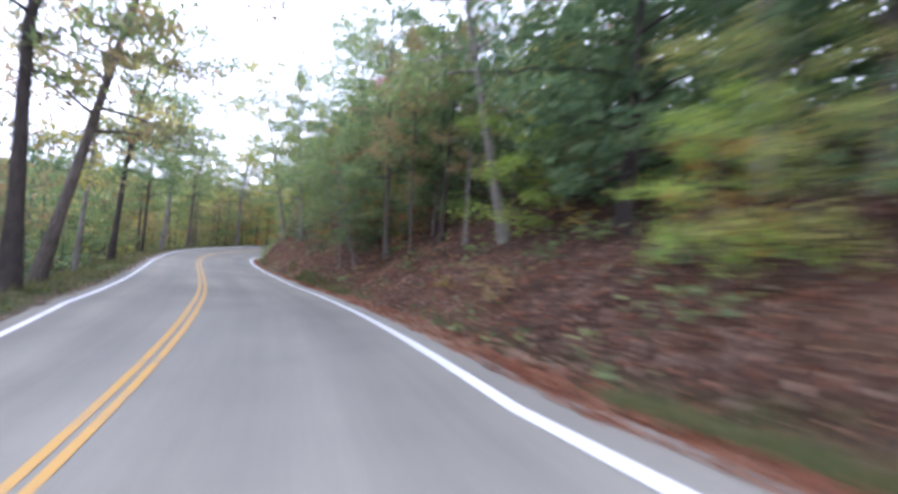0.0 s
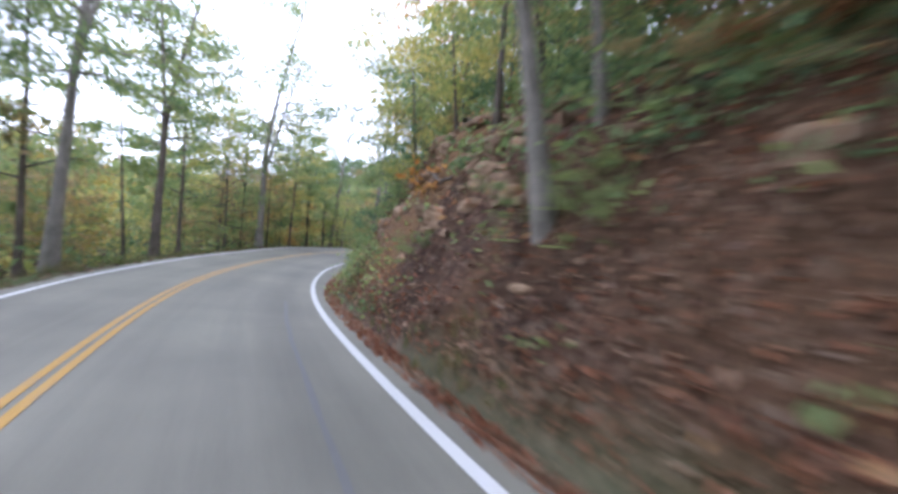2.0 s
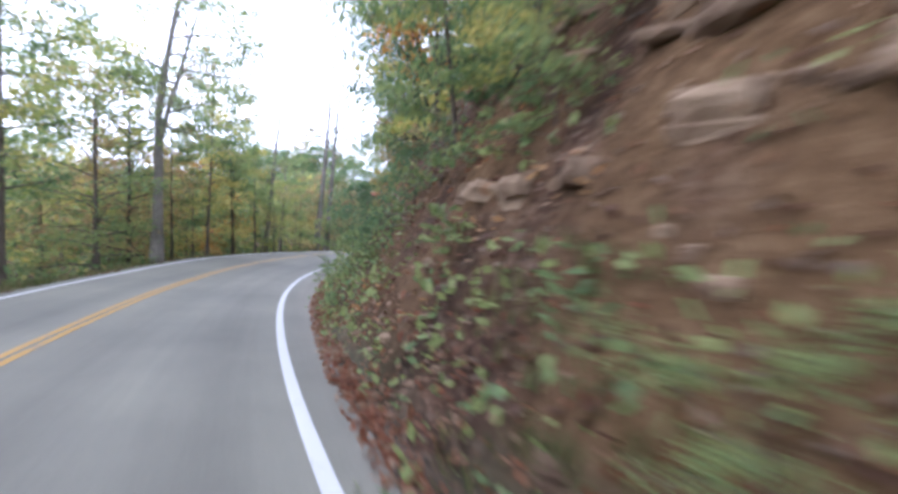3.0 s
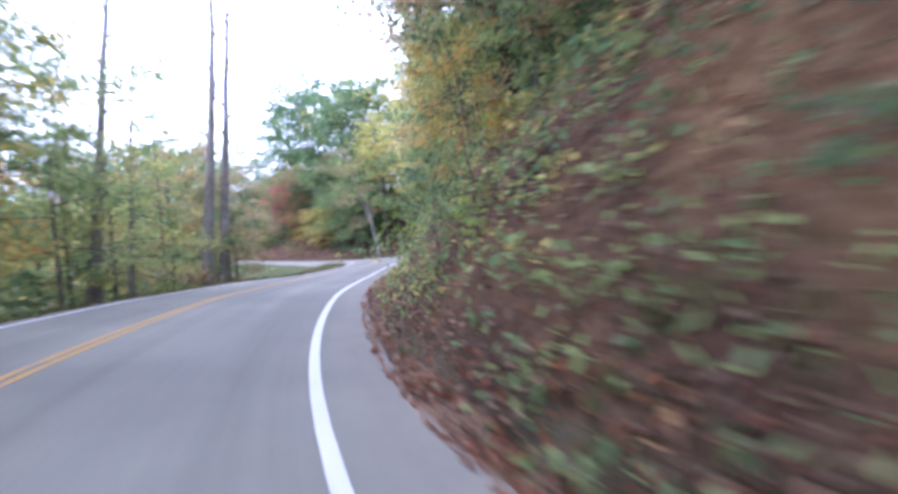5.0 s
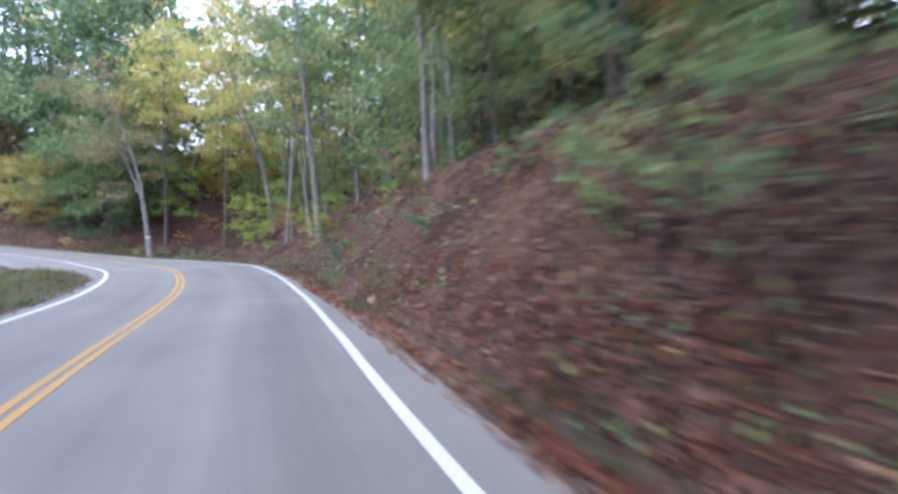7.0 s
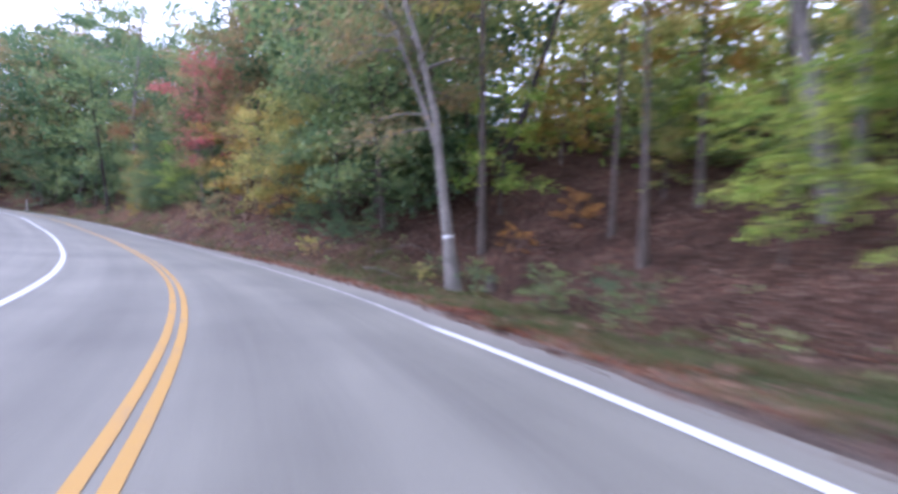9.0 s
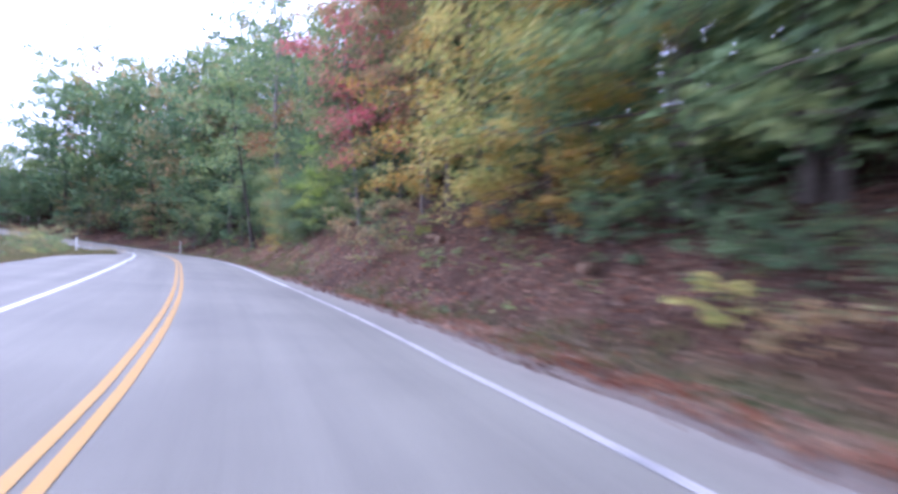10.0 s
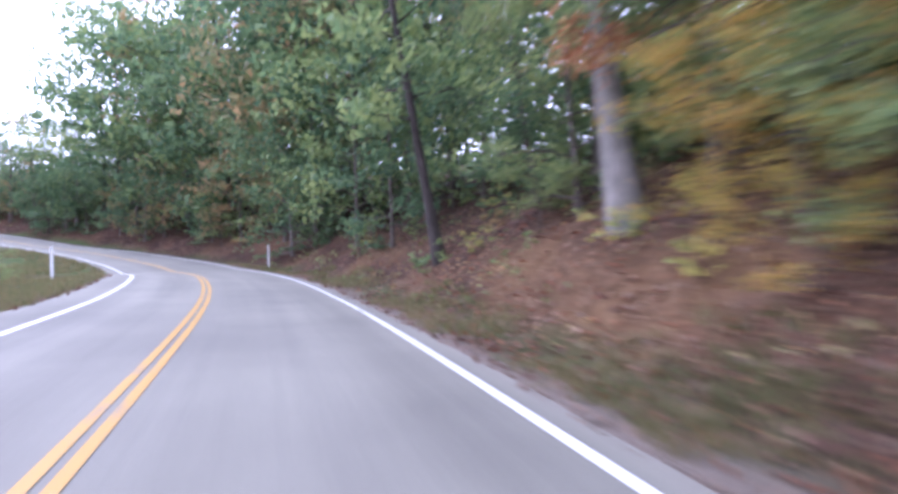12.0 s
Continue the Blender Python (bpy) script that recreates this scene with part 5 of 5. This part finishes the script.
woods("undergrowth", "low green growth under the trees below the road", 44, (-10, 97), (-18, -6), -0.2, 1.8, 800, 13, 0.31, 0.6, LEAVES["green"], 5.6)
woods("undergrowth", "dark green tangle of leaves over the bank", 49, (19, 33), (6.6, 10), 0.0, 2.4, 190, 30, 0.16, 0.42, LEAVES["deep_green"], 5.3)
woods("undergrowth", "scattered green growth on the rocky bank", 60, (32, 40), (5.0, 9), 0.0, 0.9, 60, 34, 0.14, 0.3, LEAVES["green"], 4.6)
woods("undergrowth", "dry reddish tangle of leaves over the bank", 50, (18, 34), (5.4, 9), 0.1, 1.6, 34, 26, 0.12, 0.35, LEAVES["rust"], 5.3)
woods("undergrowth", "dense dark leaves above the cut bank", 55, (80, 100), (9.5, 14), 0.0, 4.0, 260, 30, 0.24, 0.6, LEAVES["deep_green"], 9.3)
woods("thicket", "dense dark woodland leaves at the far bend", 45, (200, 268), (9, 26), 0.0, 9.0, 900, 14, 0.50, 1.0, LEAVES["green"])
woods("thicket", "dense dark woodland leaves past the far bend", 46, (235, 268), (7, 20), 0.0, 7.0, 420, 14, 0.50, 1.0, LEAVES["deep_green"], 6.5)
woods("far_woods", "leafy woods inside the second bend", 70, (116, 262), (-58, -25), 0.0, 8.0, 520, 14, 0.8, 1.4, LEAVES["green"], 24)
woods("far_woods", "leafy woods down the valley side", 71, (-20, 112), (-105, -46), 0.0, 9.0, 700, 14, 1.0, 1.7, LEAVES["olive"], 40)
woods("far_woods", "leafy woods over the hillside", 72, (-20, 262), (48, 105), 0.0, 10.0, 900, 14, 1.0, 1.7, LEAVES["green"], 40)


# ---- what lies on the ground ----
def on_ground(s, d, lift=0.0):
    p = place(s, d)
    e_ = np.maximum(d - table(s, EDGE_R), table(s, EDGE_L) - d)
    p[:, 2] += height(s, d) + rough(p[:, 0], p[:, 1], e_) + lift
    return p


def litter(name, label, seed, count, s_range, near_far, size, mat, power=1.0, left=False):
    r = np.random.default_rng(seed)
    s = r.uniform(*s_range, count)
    u = near_far[0] + (near_far[1] - near_far[0]) * r.uniform(0, 1, count) ** power
    d = table(s, EDGE_L) - u if left else table(s, EDGE_R) + u
    v, q = leaf_quads(on_ground(s, d, 0.03), r, size, 0.5)
    return tagged(new(name, shape(name, v, q, mat)), label, "leaves", kind="stuff")


litter("fallen_leaves", "brown and red fallen leaves along the road's edge", 41, 9000, (0, 105), (-0.12, 0.9), 0.12, RED_LITTER, 1.5)
litter("fallen_leaves", "reddish fallen leaves drifted at the foot of the bank", 56, 3200, (79, 95), (0.15, 1.4), 0.13, RED_LITTER, 1.0)
litter("fallen_leaves", "reddish fallen leaves over the bank of the second bend", 69, 4000, (140, 180), (0.3, 5.0), 0.11, RED_LITTER, 1.0)
litter("fallen_leaves", "reddish fallen leaves over the first bank", 73, 5000, (2, 36), (0.3, 3.5), 0.11, RED_LITTER, 1.0)
litter("fallen_leaves", "orange-brown leaves drifted against the asphalt", 91, 7000, (2, 68), (-0.1, 0.42), 0.1, RED_LITTER, 1.1)
litter("fallen_leaves", "rusty leaves strewn over the gravel shoulder", 92, 4200, (120, 150), (0.35, 1.5), 0.11, RED_LITTER, 1.0)
litter("fallen_leaves", "brown fallen leaves scattered along the verge", 48, 4500, (105, 200), (-0.1, 1.6), 0.12, LITTER, 1.3)
litter("fallen_leaves", "brown fallen leaves covering the bank", 42, 21000, (0, 190), (0.6, 6.0), 0.12, LITTER, 1.2)
litter("fallen_leaves", "rusty fallen leaves scattered over the bank", 47, 7000, (0, 190), (0.5, 6.0), 0.12, RED_LITTER, 1.2)


def creepers(name, label, seed, clumps, per, s_range, near_far, mat, size=0.13):
    """Low leafy growth clinging to the bank."""
    r = np.random.default_rng(seed)
    s = r.uniform(*s_range, clumps)
    d = table(s, EDGE_R) + table(s, VERGE_R) + r.uniform(*near_far, clumps)
    p = np.repeat(on_ground(s, d, 0.12), per, 0) + r.normal(0, 1, (clumps * per, 3)) * [0.22, 0.22, 0.12]
    v, q = leaf_quads(p, r, size)
    return tagged(new(name, shape(name, v, q, mat)), label, "plants", kind="stuff")


creepers("bank_growth", "low green leafy growth on the cut bank", 61, 230, 16, (65, 83), (0.1, 3.4), LEAVES["green"])
creepers("bank_growth", "low yellow-green leafy growth on the cut bank", 62, 80, 16, (65, 84), (0.1, 3.0), LEAVES["yellow_green"])
creepers("bank_growth", "low dry reddish growth on the cut bank", 63, 160, 14, (14, 100), (0.3, 5.5), LEAVES["rust"], 0.11)
creepers("bank_growth", "a few green plants at the foot of the steep bank", 67, 70, 16, (50, 66), (0.0, 1.6), LEAVES["green"], 0.11)
creepers("bank_growth", "olive dry growth over the steep bank", 87, 130, 14, (62, 80), (1.2, 4.8), LEAVES["olive"], 0.12)
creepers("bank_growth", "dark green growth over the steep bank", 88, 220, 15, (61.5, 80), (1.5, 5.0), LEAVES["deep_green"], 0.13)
# dark leaves in place of the deep shade on this stretch of bank
creepers("bank_growth", "dark tangled growth added as shade under the overhanging trees", 93, 270, 16, (21, 34), (1.4, 4.8), LEAVES["deep_green"], 0.13)
creepers("bank_growth", "dry olive growth over the wooded bank", 94, 110, 14, (158, 184), (0.2, 4.5), LEAVES["olive"], 0.1)
creepers("bank_growth", "sparse green growth on the bare bank", 66, 110, 14, (83, 103), (0.1, 3.2), LEAVES["green"], 0.11)
creepers("bank_growth", "low green leafy growth on the rocky bank", 64, 200, 14, (4, 56), (0.0, 5.0), LEAVES["green"])
creepers("bank_growth", "low green leafy growth beside the second bend", 65, 260, 14, (104, 200), (0.0, 5.0), LEAVES["green"])
litter("fallen_leaves", "brown fallen leaves on the outer verge", 43, 2500, (0, 200), (-0.1, 1.0), 0.12, LITTER, 1.4, left=True)


def grass(name, label, seed, tufts, s_range, near_far, tall, left=False, bare=0.12):
    """Blades in tufts, leaning out from each tuft."""
    r = np.random.default_rng(seed)
    s = r.uniform(*s_range, tufts)
    u = r.uniform(*near_far, tufts)
    d = table(s, EDGE_L) - u if left else table(s, EDGE_R) + u
    p = on_ground(s, d, -0.02)
    patchy = np.array([noise.noise(Vector((x * 0.35, y * 0.35, 5.0))) for x, y in p[:, :2]])
    p = p[patchy > (-0.25 if left else bare)]
    n = 9
    base = np.repeat(p, n, 0) + r.normal(0, 0.07, (len(p) * n, 3)) * [1, 1, 0]
    a = r.uniform(0, 2 * np.pi, len(base))
    h = tall * r.uniform(0.4, 1.2, len(base))
    side = np.stack([-np.sin(a), np.cos(a), 0 * a], -1) * 0.014
    out = np.stack([np.cos(a), np.sin(a), 0 * a], -1)
    up = np.array([0, 0, 1.0])
    v = np.stack([base - side, base + side, base + out * (0.5 * h)[:, None] + up * h[:, None]], 1)
    return tagged(new(name, shape(name, v.reshape(-1, 3), np.arange(3 * len(base)).reshape(-1, 3), GRASS)), label, "grass", kind="stuff")


grass("grass", "patchy green grass along the foot of the bank", 51, 2400, (0, 104), (0.25, 1.3), 0.2)
grass("grass", "olive grass strip beside the first bend", 90, 3600, (0, 34), (0.35, 1.0), 0.13, bare=-0.15)
grass("grass", "green grass on the verge by the hollow", 52, 2600, (104, 190), (0.4, 2.2), 0.2)
grass("grass", "olive grass strip between road and hollow", 84, 4200, (106, 130), (0.9, 3.4), 0.15)
grass("grass", "low green grass under the marked tree", 68, 3600, (124, 137.5), (1.3, 5.2), 0.15, bare=-0.3)
grass("grass", "yellow-green grass at the foot of the bank", 59, 2600, (158, 200), (0.2, 1.7), 0.15, bare=-0.1)
grass("grass", "green grass on the outer verge", 53, 2600, (0, 112), (0.2, 2.6), 0.25, left=True)
grass("grass", "green grass inside the second bend", 54, 5200, (150, 215), (0.2, 6.0), 0.3, left=True)


# ---- rocks in the bank ----
def rock_mesh(seed, flat):
    """A split, layered stone: an uneven polygon in two or three ledges."""
    r = random.Random(seed)
    bm = bmesh.new()
    n = r.choice((5, 6, 7))
    ang = sorted(r.uniform(0, 2 * math.pi) for _ in range(n))
    ang = [a * 0.5 + k * math.pi / n for k, a in enumerate(ang)]
    rad = [r.uniform(0.65, 1.0) for _ in range(n)]
    levels = [(-flat, 0.85), (-flat * 0.25, 1.0), (-flat * 0.15, 0.88), (flat * 0.5, 0.94), (flat, 0.7)]
    rings = []
    for z, w in levels:
        ox, oy = r.uniform(-0.08, 0.08), r.uniform(-0.08, 0.08)
        rings.append([bm.verts.new((ox + math.cos(a) * q * w * r.uniform(0.9, 1.08), oy + 0.7 * math.sin(a) * q * w * r.uniform(0.9, 1.08), z + r.uniform(-0.12, 0.12) * flat)) for a, q in zip(ang, rad)])
    for a, b in zip(rings, rings[1:]):
        for k in range(n):
            bm.faces.new((a[k], a[(k + 1) % n], b[(k + 1) % n], b[k]))
    bm.faces.new(rings[-1])
    bm.faces.new(rings[0][::-1])
    bmesh.ops.triangulate(bm, faces=bm.faces[:])
    bmesh.ops.subdivide_edges(bm, edges=bm.edges[:], cuts=1, use_grid_fill=True)
    for v in bm.verts:
        p = v.co * 2.3 + Vector((seed * 3.7, 0, 0))
        v.co += Vector((noise.noise(p), noise.noise(p + Vector((9, 0, 0))), 0.6 * noise.noise(p + Vector((0, 9, 0))))) * 0.16
        v.co.z += 0.05 * flat * math.sin(v.co.z / flat * 9.0)
    bmesh.ops.recalc_face_normals(bm, faces=bm.faces[:])
    me = bpy.data.meshes.new("rock")
    bm.to_mesh(me)
    bm.free()
    me.materials.append(ROCK)
    return me


rock_shapes = [rock_mesh(60 + k, (0.3, 0.45, 0.22, 0.55, 0.35, 0.26)[k % 6]) for k in range(12)]


def rock(s, d, size, k, label="weathered brown rock set in the cut bank", sink=0.1):
    at = ground_at(s, d)
    ob = new("rock", rock_shapes[k % 12])
    r = random.Random(k * 13 + int(s * 10))
    a = float(along(s)[3])
    ob.matrix_basis = Matrix.Translation(at - Vector((0, 0, sink * size))) @ Euler((r.uniform(-0.22, 0.22), r.uniform(-0.25, 0.25), a + 1.57 + r.uniform(-0.6, 0.6))).to_matrix().to_4x4() @ Matrix.Diagonal((size * r.uniform(0.8, 1.4), size * r.uniform(0.7, 1.1), size * r.uniform(0.7, 1.1), 1))
    tagged(ob, label, "rock", group="rocks in the bank")


rr = random.Random(77)
for k in range(170):
    s = rr.uniform(33, 54) if k < 100 else rr.uniform(24, 64) if k < 140 else rr.uniform(64, 104)
    e0 = float(table(s, EDGE_R) + table(s, VERGE_R))
    off = rr.uniform(0.05, 3.3) ** 1.05
    rock(s, e0 + off, rr.choice([0.1, 0.12, 0.16, 0.2, 0.28, 0.38]) * (0.55 if off < 1.6 else 1.0), k)
for k, (s, d, size) in enumerate(((41.0, 6.4, 0.5), (42.0, 7.2, 0.6), (40.3, 6.6, 0.35), (44.0, 6.8, 0.5), (39.3, 7.0, 0.4), (46.5, 6.9, 0.6), (36.2, 5.15, 0.45), (36.9, 5.35, 0.45), (37.6, 5.5, 0.42), (35.8, 5.1, 0.32), (38.1, 5.4, 0.35), (48.5, 7.2, 0.7), (36.8, 6.3, 0.5), (45.0, 7.6, 0.8), (51.0, 7.0, 0.8), (99.5, 6.0, 0.4), (102.0, 6.2, 0.35), (149.8, 7.6, 0.5), (151.0, 7.9, 0.4), (143.0, 7.4, 0.3), (159.5, 7.4, 0.3))):
    rock(s, d, size, 200 + k, "large weathered sandstone block standing out of the bank", 0.15)
for k in range(34):
    s = 35.5 + 13 * k / 34 + rr.uniform(-0.3, 0.3)
    e0 = float(table(s, EDGE_R) + table(s, VERGE_R))
    rock(s, e0 + (1.35, 2.1, 2.7)[k % 3] + rr.uniform(-0.15, 0.15), rr.uniform(0.24, 0.46), 300 + k, "brown sandstone ledge jutting from the cut bank", 0.05)
creepers("bank_growth", "green plants along the foot of the rocky bank", 74, 110, 18, (40, 66), (-0.1, 0.9), LEAVES["green"], 0.12)
for k, (s, d, size) in enumerate(((39.8, 5.8, 0.5), (38.4, 5.6, 0.45), (30.35, 4.9, 0.26), (29.3, 5.2, 0.26))):
    rock(s, d, size, 245 + k, "broad pale sandstone slab lying on the bank", 0.1)
for k, (s, d, size) in enumerate(((39.0, 4.9, 0.3), (39.9, 4.6, 0.24), (40.3, 4.25, 0.2), (34.7, 4.5, 0.26), (32.0, 5.3, 0.3), (30.9, 5.2, 0.22))):
    rock(s, d, size, 251 + k, "loose tan boulder at the foot of the bank", 0.2)
for k, (s, d, size) in enumerate(((84.9, 5.1, 0.13), (83.0, 5.3, 0.12), (60.3, 5.0, 0.14), (172.0, 5.0, 0.11))):
    rock(s, d, size, 262 + k, "small pale stone lying on the bank", 0.1)
rock(86.1, 5.15, 0.14, 230, "small pale stone lying on the bank", 0.1)
rock(157.3, 4.75, 0.16, 231, "small pale stone lying at the road's edge", 0.2)


# ---- fallen wood, stump, posts, paint mark ----
def limb(name, label, points, girth, mat, category="log"):
    t = np.linspace(0, 1, len(points))
    fine = np.linspace(0, 1, 9)
    s, d, up = [np.interp(fine, t, [q[c] for q in points]) for c in range(3)]
    p = on_ground(s, d, up) + np.random.default_rng(len(label)).normal(0, girth * 0.5, (9, 3))
    v, q = tube(p, girth * (1 - 0.6 * fine), 7)
    me = shape(name, v, q, mat, True)
    return tagged(new(name, me), label, category, group="fallen wood")


limb("fallen_branch", "bare pale branch lying on the verge", [(135.7, 7.2, 0.06), (134.6, 7.6, 0.12), (133.8, 7.9, 0.05)], 0.028, DEAD_WOOD)
limb("fallen_branch", "arched grey dead branch on the verge", [(136.6, 8.2, 0.05), (135.6, 9.2, 0.5), (135.0, 10.2, 0.15)], 0.018, DEAD_WOOD)
limb("fallen_log", "thin fallen trunk lying on the cut bank", [(42.6, 6.6, 0.15), (45.5, 7.6, 0.2), (47.5, 8.2, 0.15)], 0.08, DEAD_WOOD)
limb("fallen_log", "dark reddish log lying across the stones", [(41.7, 5.6, 0.1), (40.8, 5.5, 0.12), (39.8, 5.5, 0.1)], 0.07, BARK)
limb("fallen_log", "pale fallen pole leaning on the bank", [(25.0, 11.0, 0.1), (24.1, 9.3, 1.2), (22.5, 5.4, 2.35), (22.0, 4.9, 2.45)], 0.06, DEAD_WOOD)
limb("fallen_branch", "dead branch lying on the wooded bank", [(150.0, 10.0, 0.03), (154.0, 9.3, 0.04)], 0.04, BARK)
limb("fallen_log", "thin fallen trunk lying on the bank", [(92.0, 6.5, 0.1), (95.0, 7.0, 0.1)], 0.06, DEAD_WOOD)
PEELED = plain("peeled_pale_wood", (0.42, 0.4, 0.35), 0.7)
limb("twig", "short pale twig lying on the asphalt", [(130.0, 2.85, 0.05), (130.3, 2.7, 0.055), (130.6, 2.6, 0.05)], 0.007, PEELED, "twig")
stump_at = ground_at(131.5, 9.8)
sv, sq = tube([stump_at - Vector((0, 0, 0.2)), stump_at + Vector((0, 0, 0.1)), stump_at + Vector((0.02, 0.01, 0.45)), stump_at + Vector((0.02, 0.01, 0.46))], np.array([0.26, 0.2, 0.16, 0.01]), 10)
tagged(new("tree_stump", shape("tree_stump", sv, sq, BARK, False)), "short weathered tree stump in the hollow", "stump")

POST_WHITE = plain("white_post_plastic", (0.75, 0.75, 0.74), 0.5)
REFLECTOR = plain("pale_reflector", (0.85, 0.82, 0.7), 0.25)


def marker_post(s, d, tall):
    """A flexible road marker: a flat, slightly dished blade with a reflector."""
    at = ground_at(s, d)
    root = new("marker_post")
    root.matrix_basis = Matrix.Translation(at) @ Matrix.Rotation(float(along(s)[3]), 4, "Z") @ Matrix.Diagonal((1.2, 1.2, tall, 1))
    tagged(root, "white roadside marker post with pale reflector", "post", group="marker posts")
    bm = bmesh.new()
    rows = []
    for z in (-0.2, 0.0, 1.02, 1.1):
        w = 0.05 if z < 1.1 else 0.035
        rows.append([bm.verts.new((x * w, 0.012 * abs(x), z)) for x in (-1, 0, 1)] + [bm.verts.new((x * w, 0.012 * abs(x) + 0.012, z)) for x in (1, 0, -1)])
    for a, b in zip(rows, rows[1:]):
        for i in range(6):
            bm.faces.new((a[i], a[(i + 1) % 6], b[(i + 1) % 6], b[i]))
    bm.faces.new(rows[-1])
    me = bpy.data.meshes.new("blade")
    bm.to_mesh(me)
    bm.free()
    me.materials.append(POST_WHITE)
    part("blade", me, root)
    bm = bmesh.new()
    bmesh.ops.create_cube(bm, size=1.0, matrix=Matrix.LocRotScale((0, -0.004, 0.93), None, (0.075, 0.008, 0.11)))
    bmesh.ops.bevel(bm, geom=bm.edges[:], offset=0.003, segments=1, affect="EDGES")
    me = bpy.data.meshes.new("reflector")
    bm.to_mesh(me)
    bm.free()
    me.materials.append(REFLECTOR)
    part("reflector", me, root, "pale square reflector")


marker_post(196.6, 5.2, 1.25)
marker_post(193.6, -4.9, 1.35)

# white paint on the big tree's trunk, turned towards the road
MARK = plain("white_tree_paint", (0.8, 0.8, 0.78), 0.7)


def paint_mark(tree, tall, girth, half, mark_height):
    """A band of paint round the road side of a trunk, in the tree's own space."""
    trunk = next(c for c in tree.children if c.name.startswith("trunk"))
    co = np.array([v.co[:] for v in trunk.data.vertices])[:72].reshape(9, 8, 3)
    zs = co[:, :, 2].mean(1)
    def ring(z):
        c = np.array([np.interp(z, zs, co[:, :, k].mean(1)) for k in range(3)])
        rad = np.interp(z, zs, np.linalg.norm(co[:, :, :2] - co[:, :, :2].mean(1, keepdims=True), axis=2).mean(1))
        return c, rad
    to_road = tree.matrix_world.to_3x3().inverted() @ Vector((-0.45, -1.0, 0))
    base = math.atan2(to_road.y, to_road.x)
    v, cols = [], 9
    for z in (mark_height - half, mark_height + half):
        c, rad = ring(z)
        for k in range(cols):
            a = base + (k / (cols - 1) - 0.5) * 1.9
            v.append((c[0] + math.cos(a) * (rad + 0.012), c[1] + math.sin(a) * (rad + 0.012), z))
    part("paint_mark", shape("paint_mark", np.array(v), grid_faces(2, cols), MARK), tree, "white paint mark")


bpy.context.view_layer.update()
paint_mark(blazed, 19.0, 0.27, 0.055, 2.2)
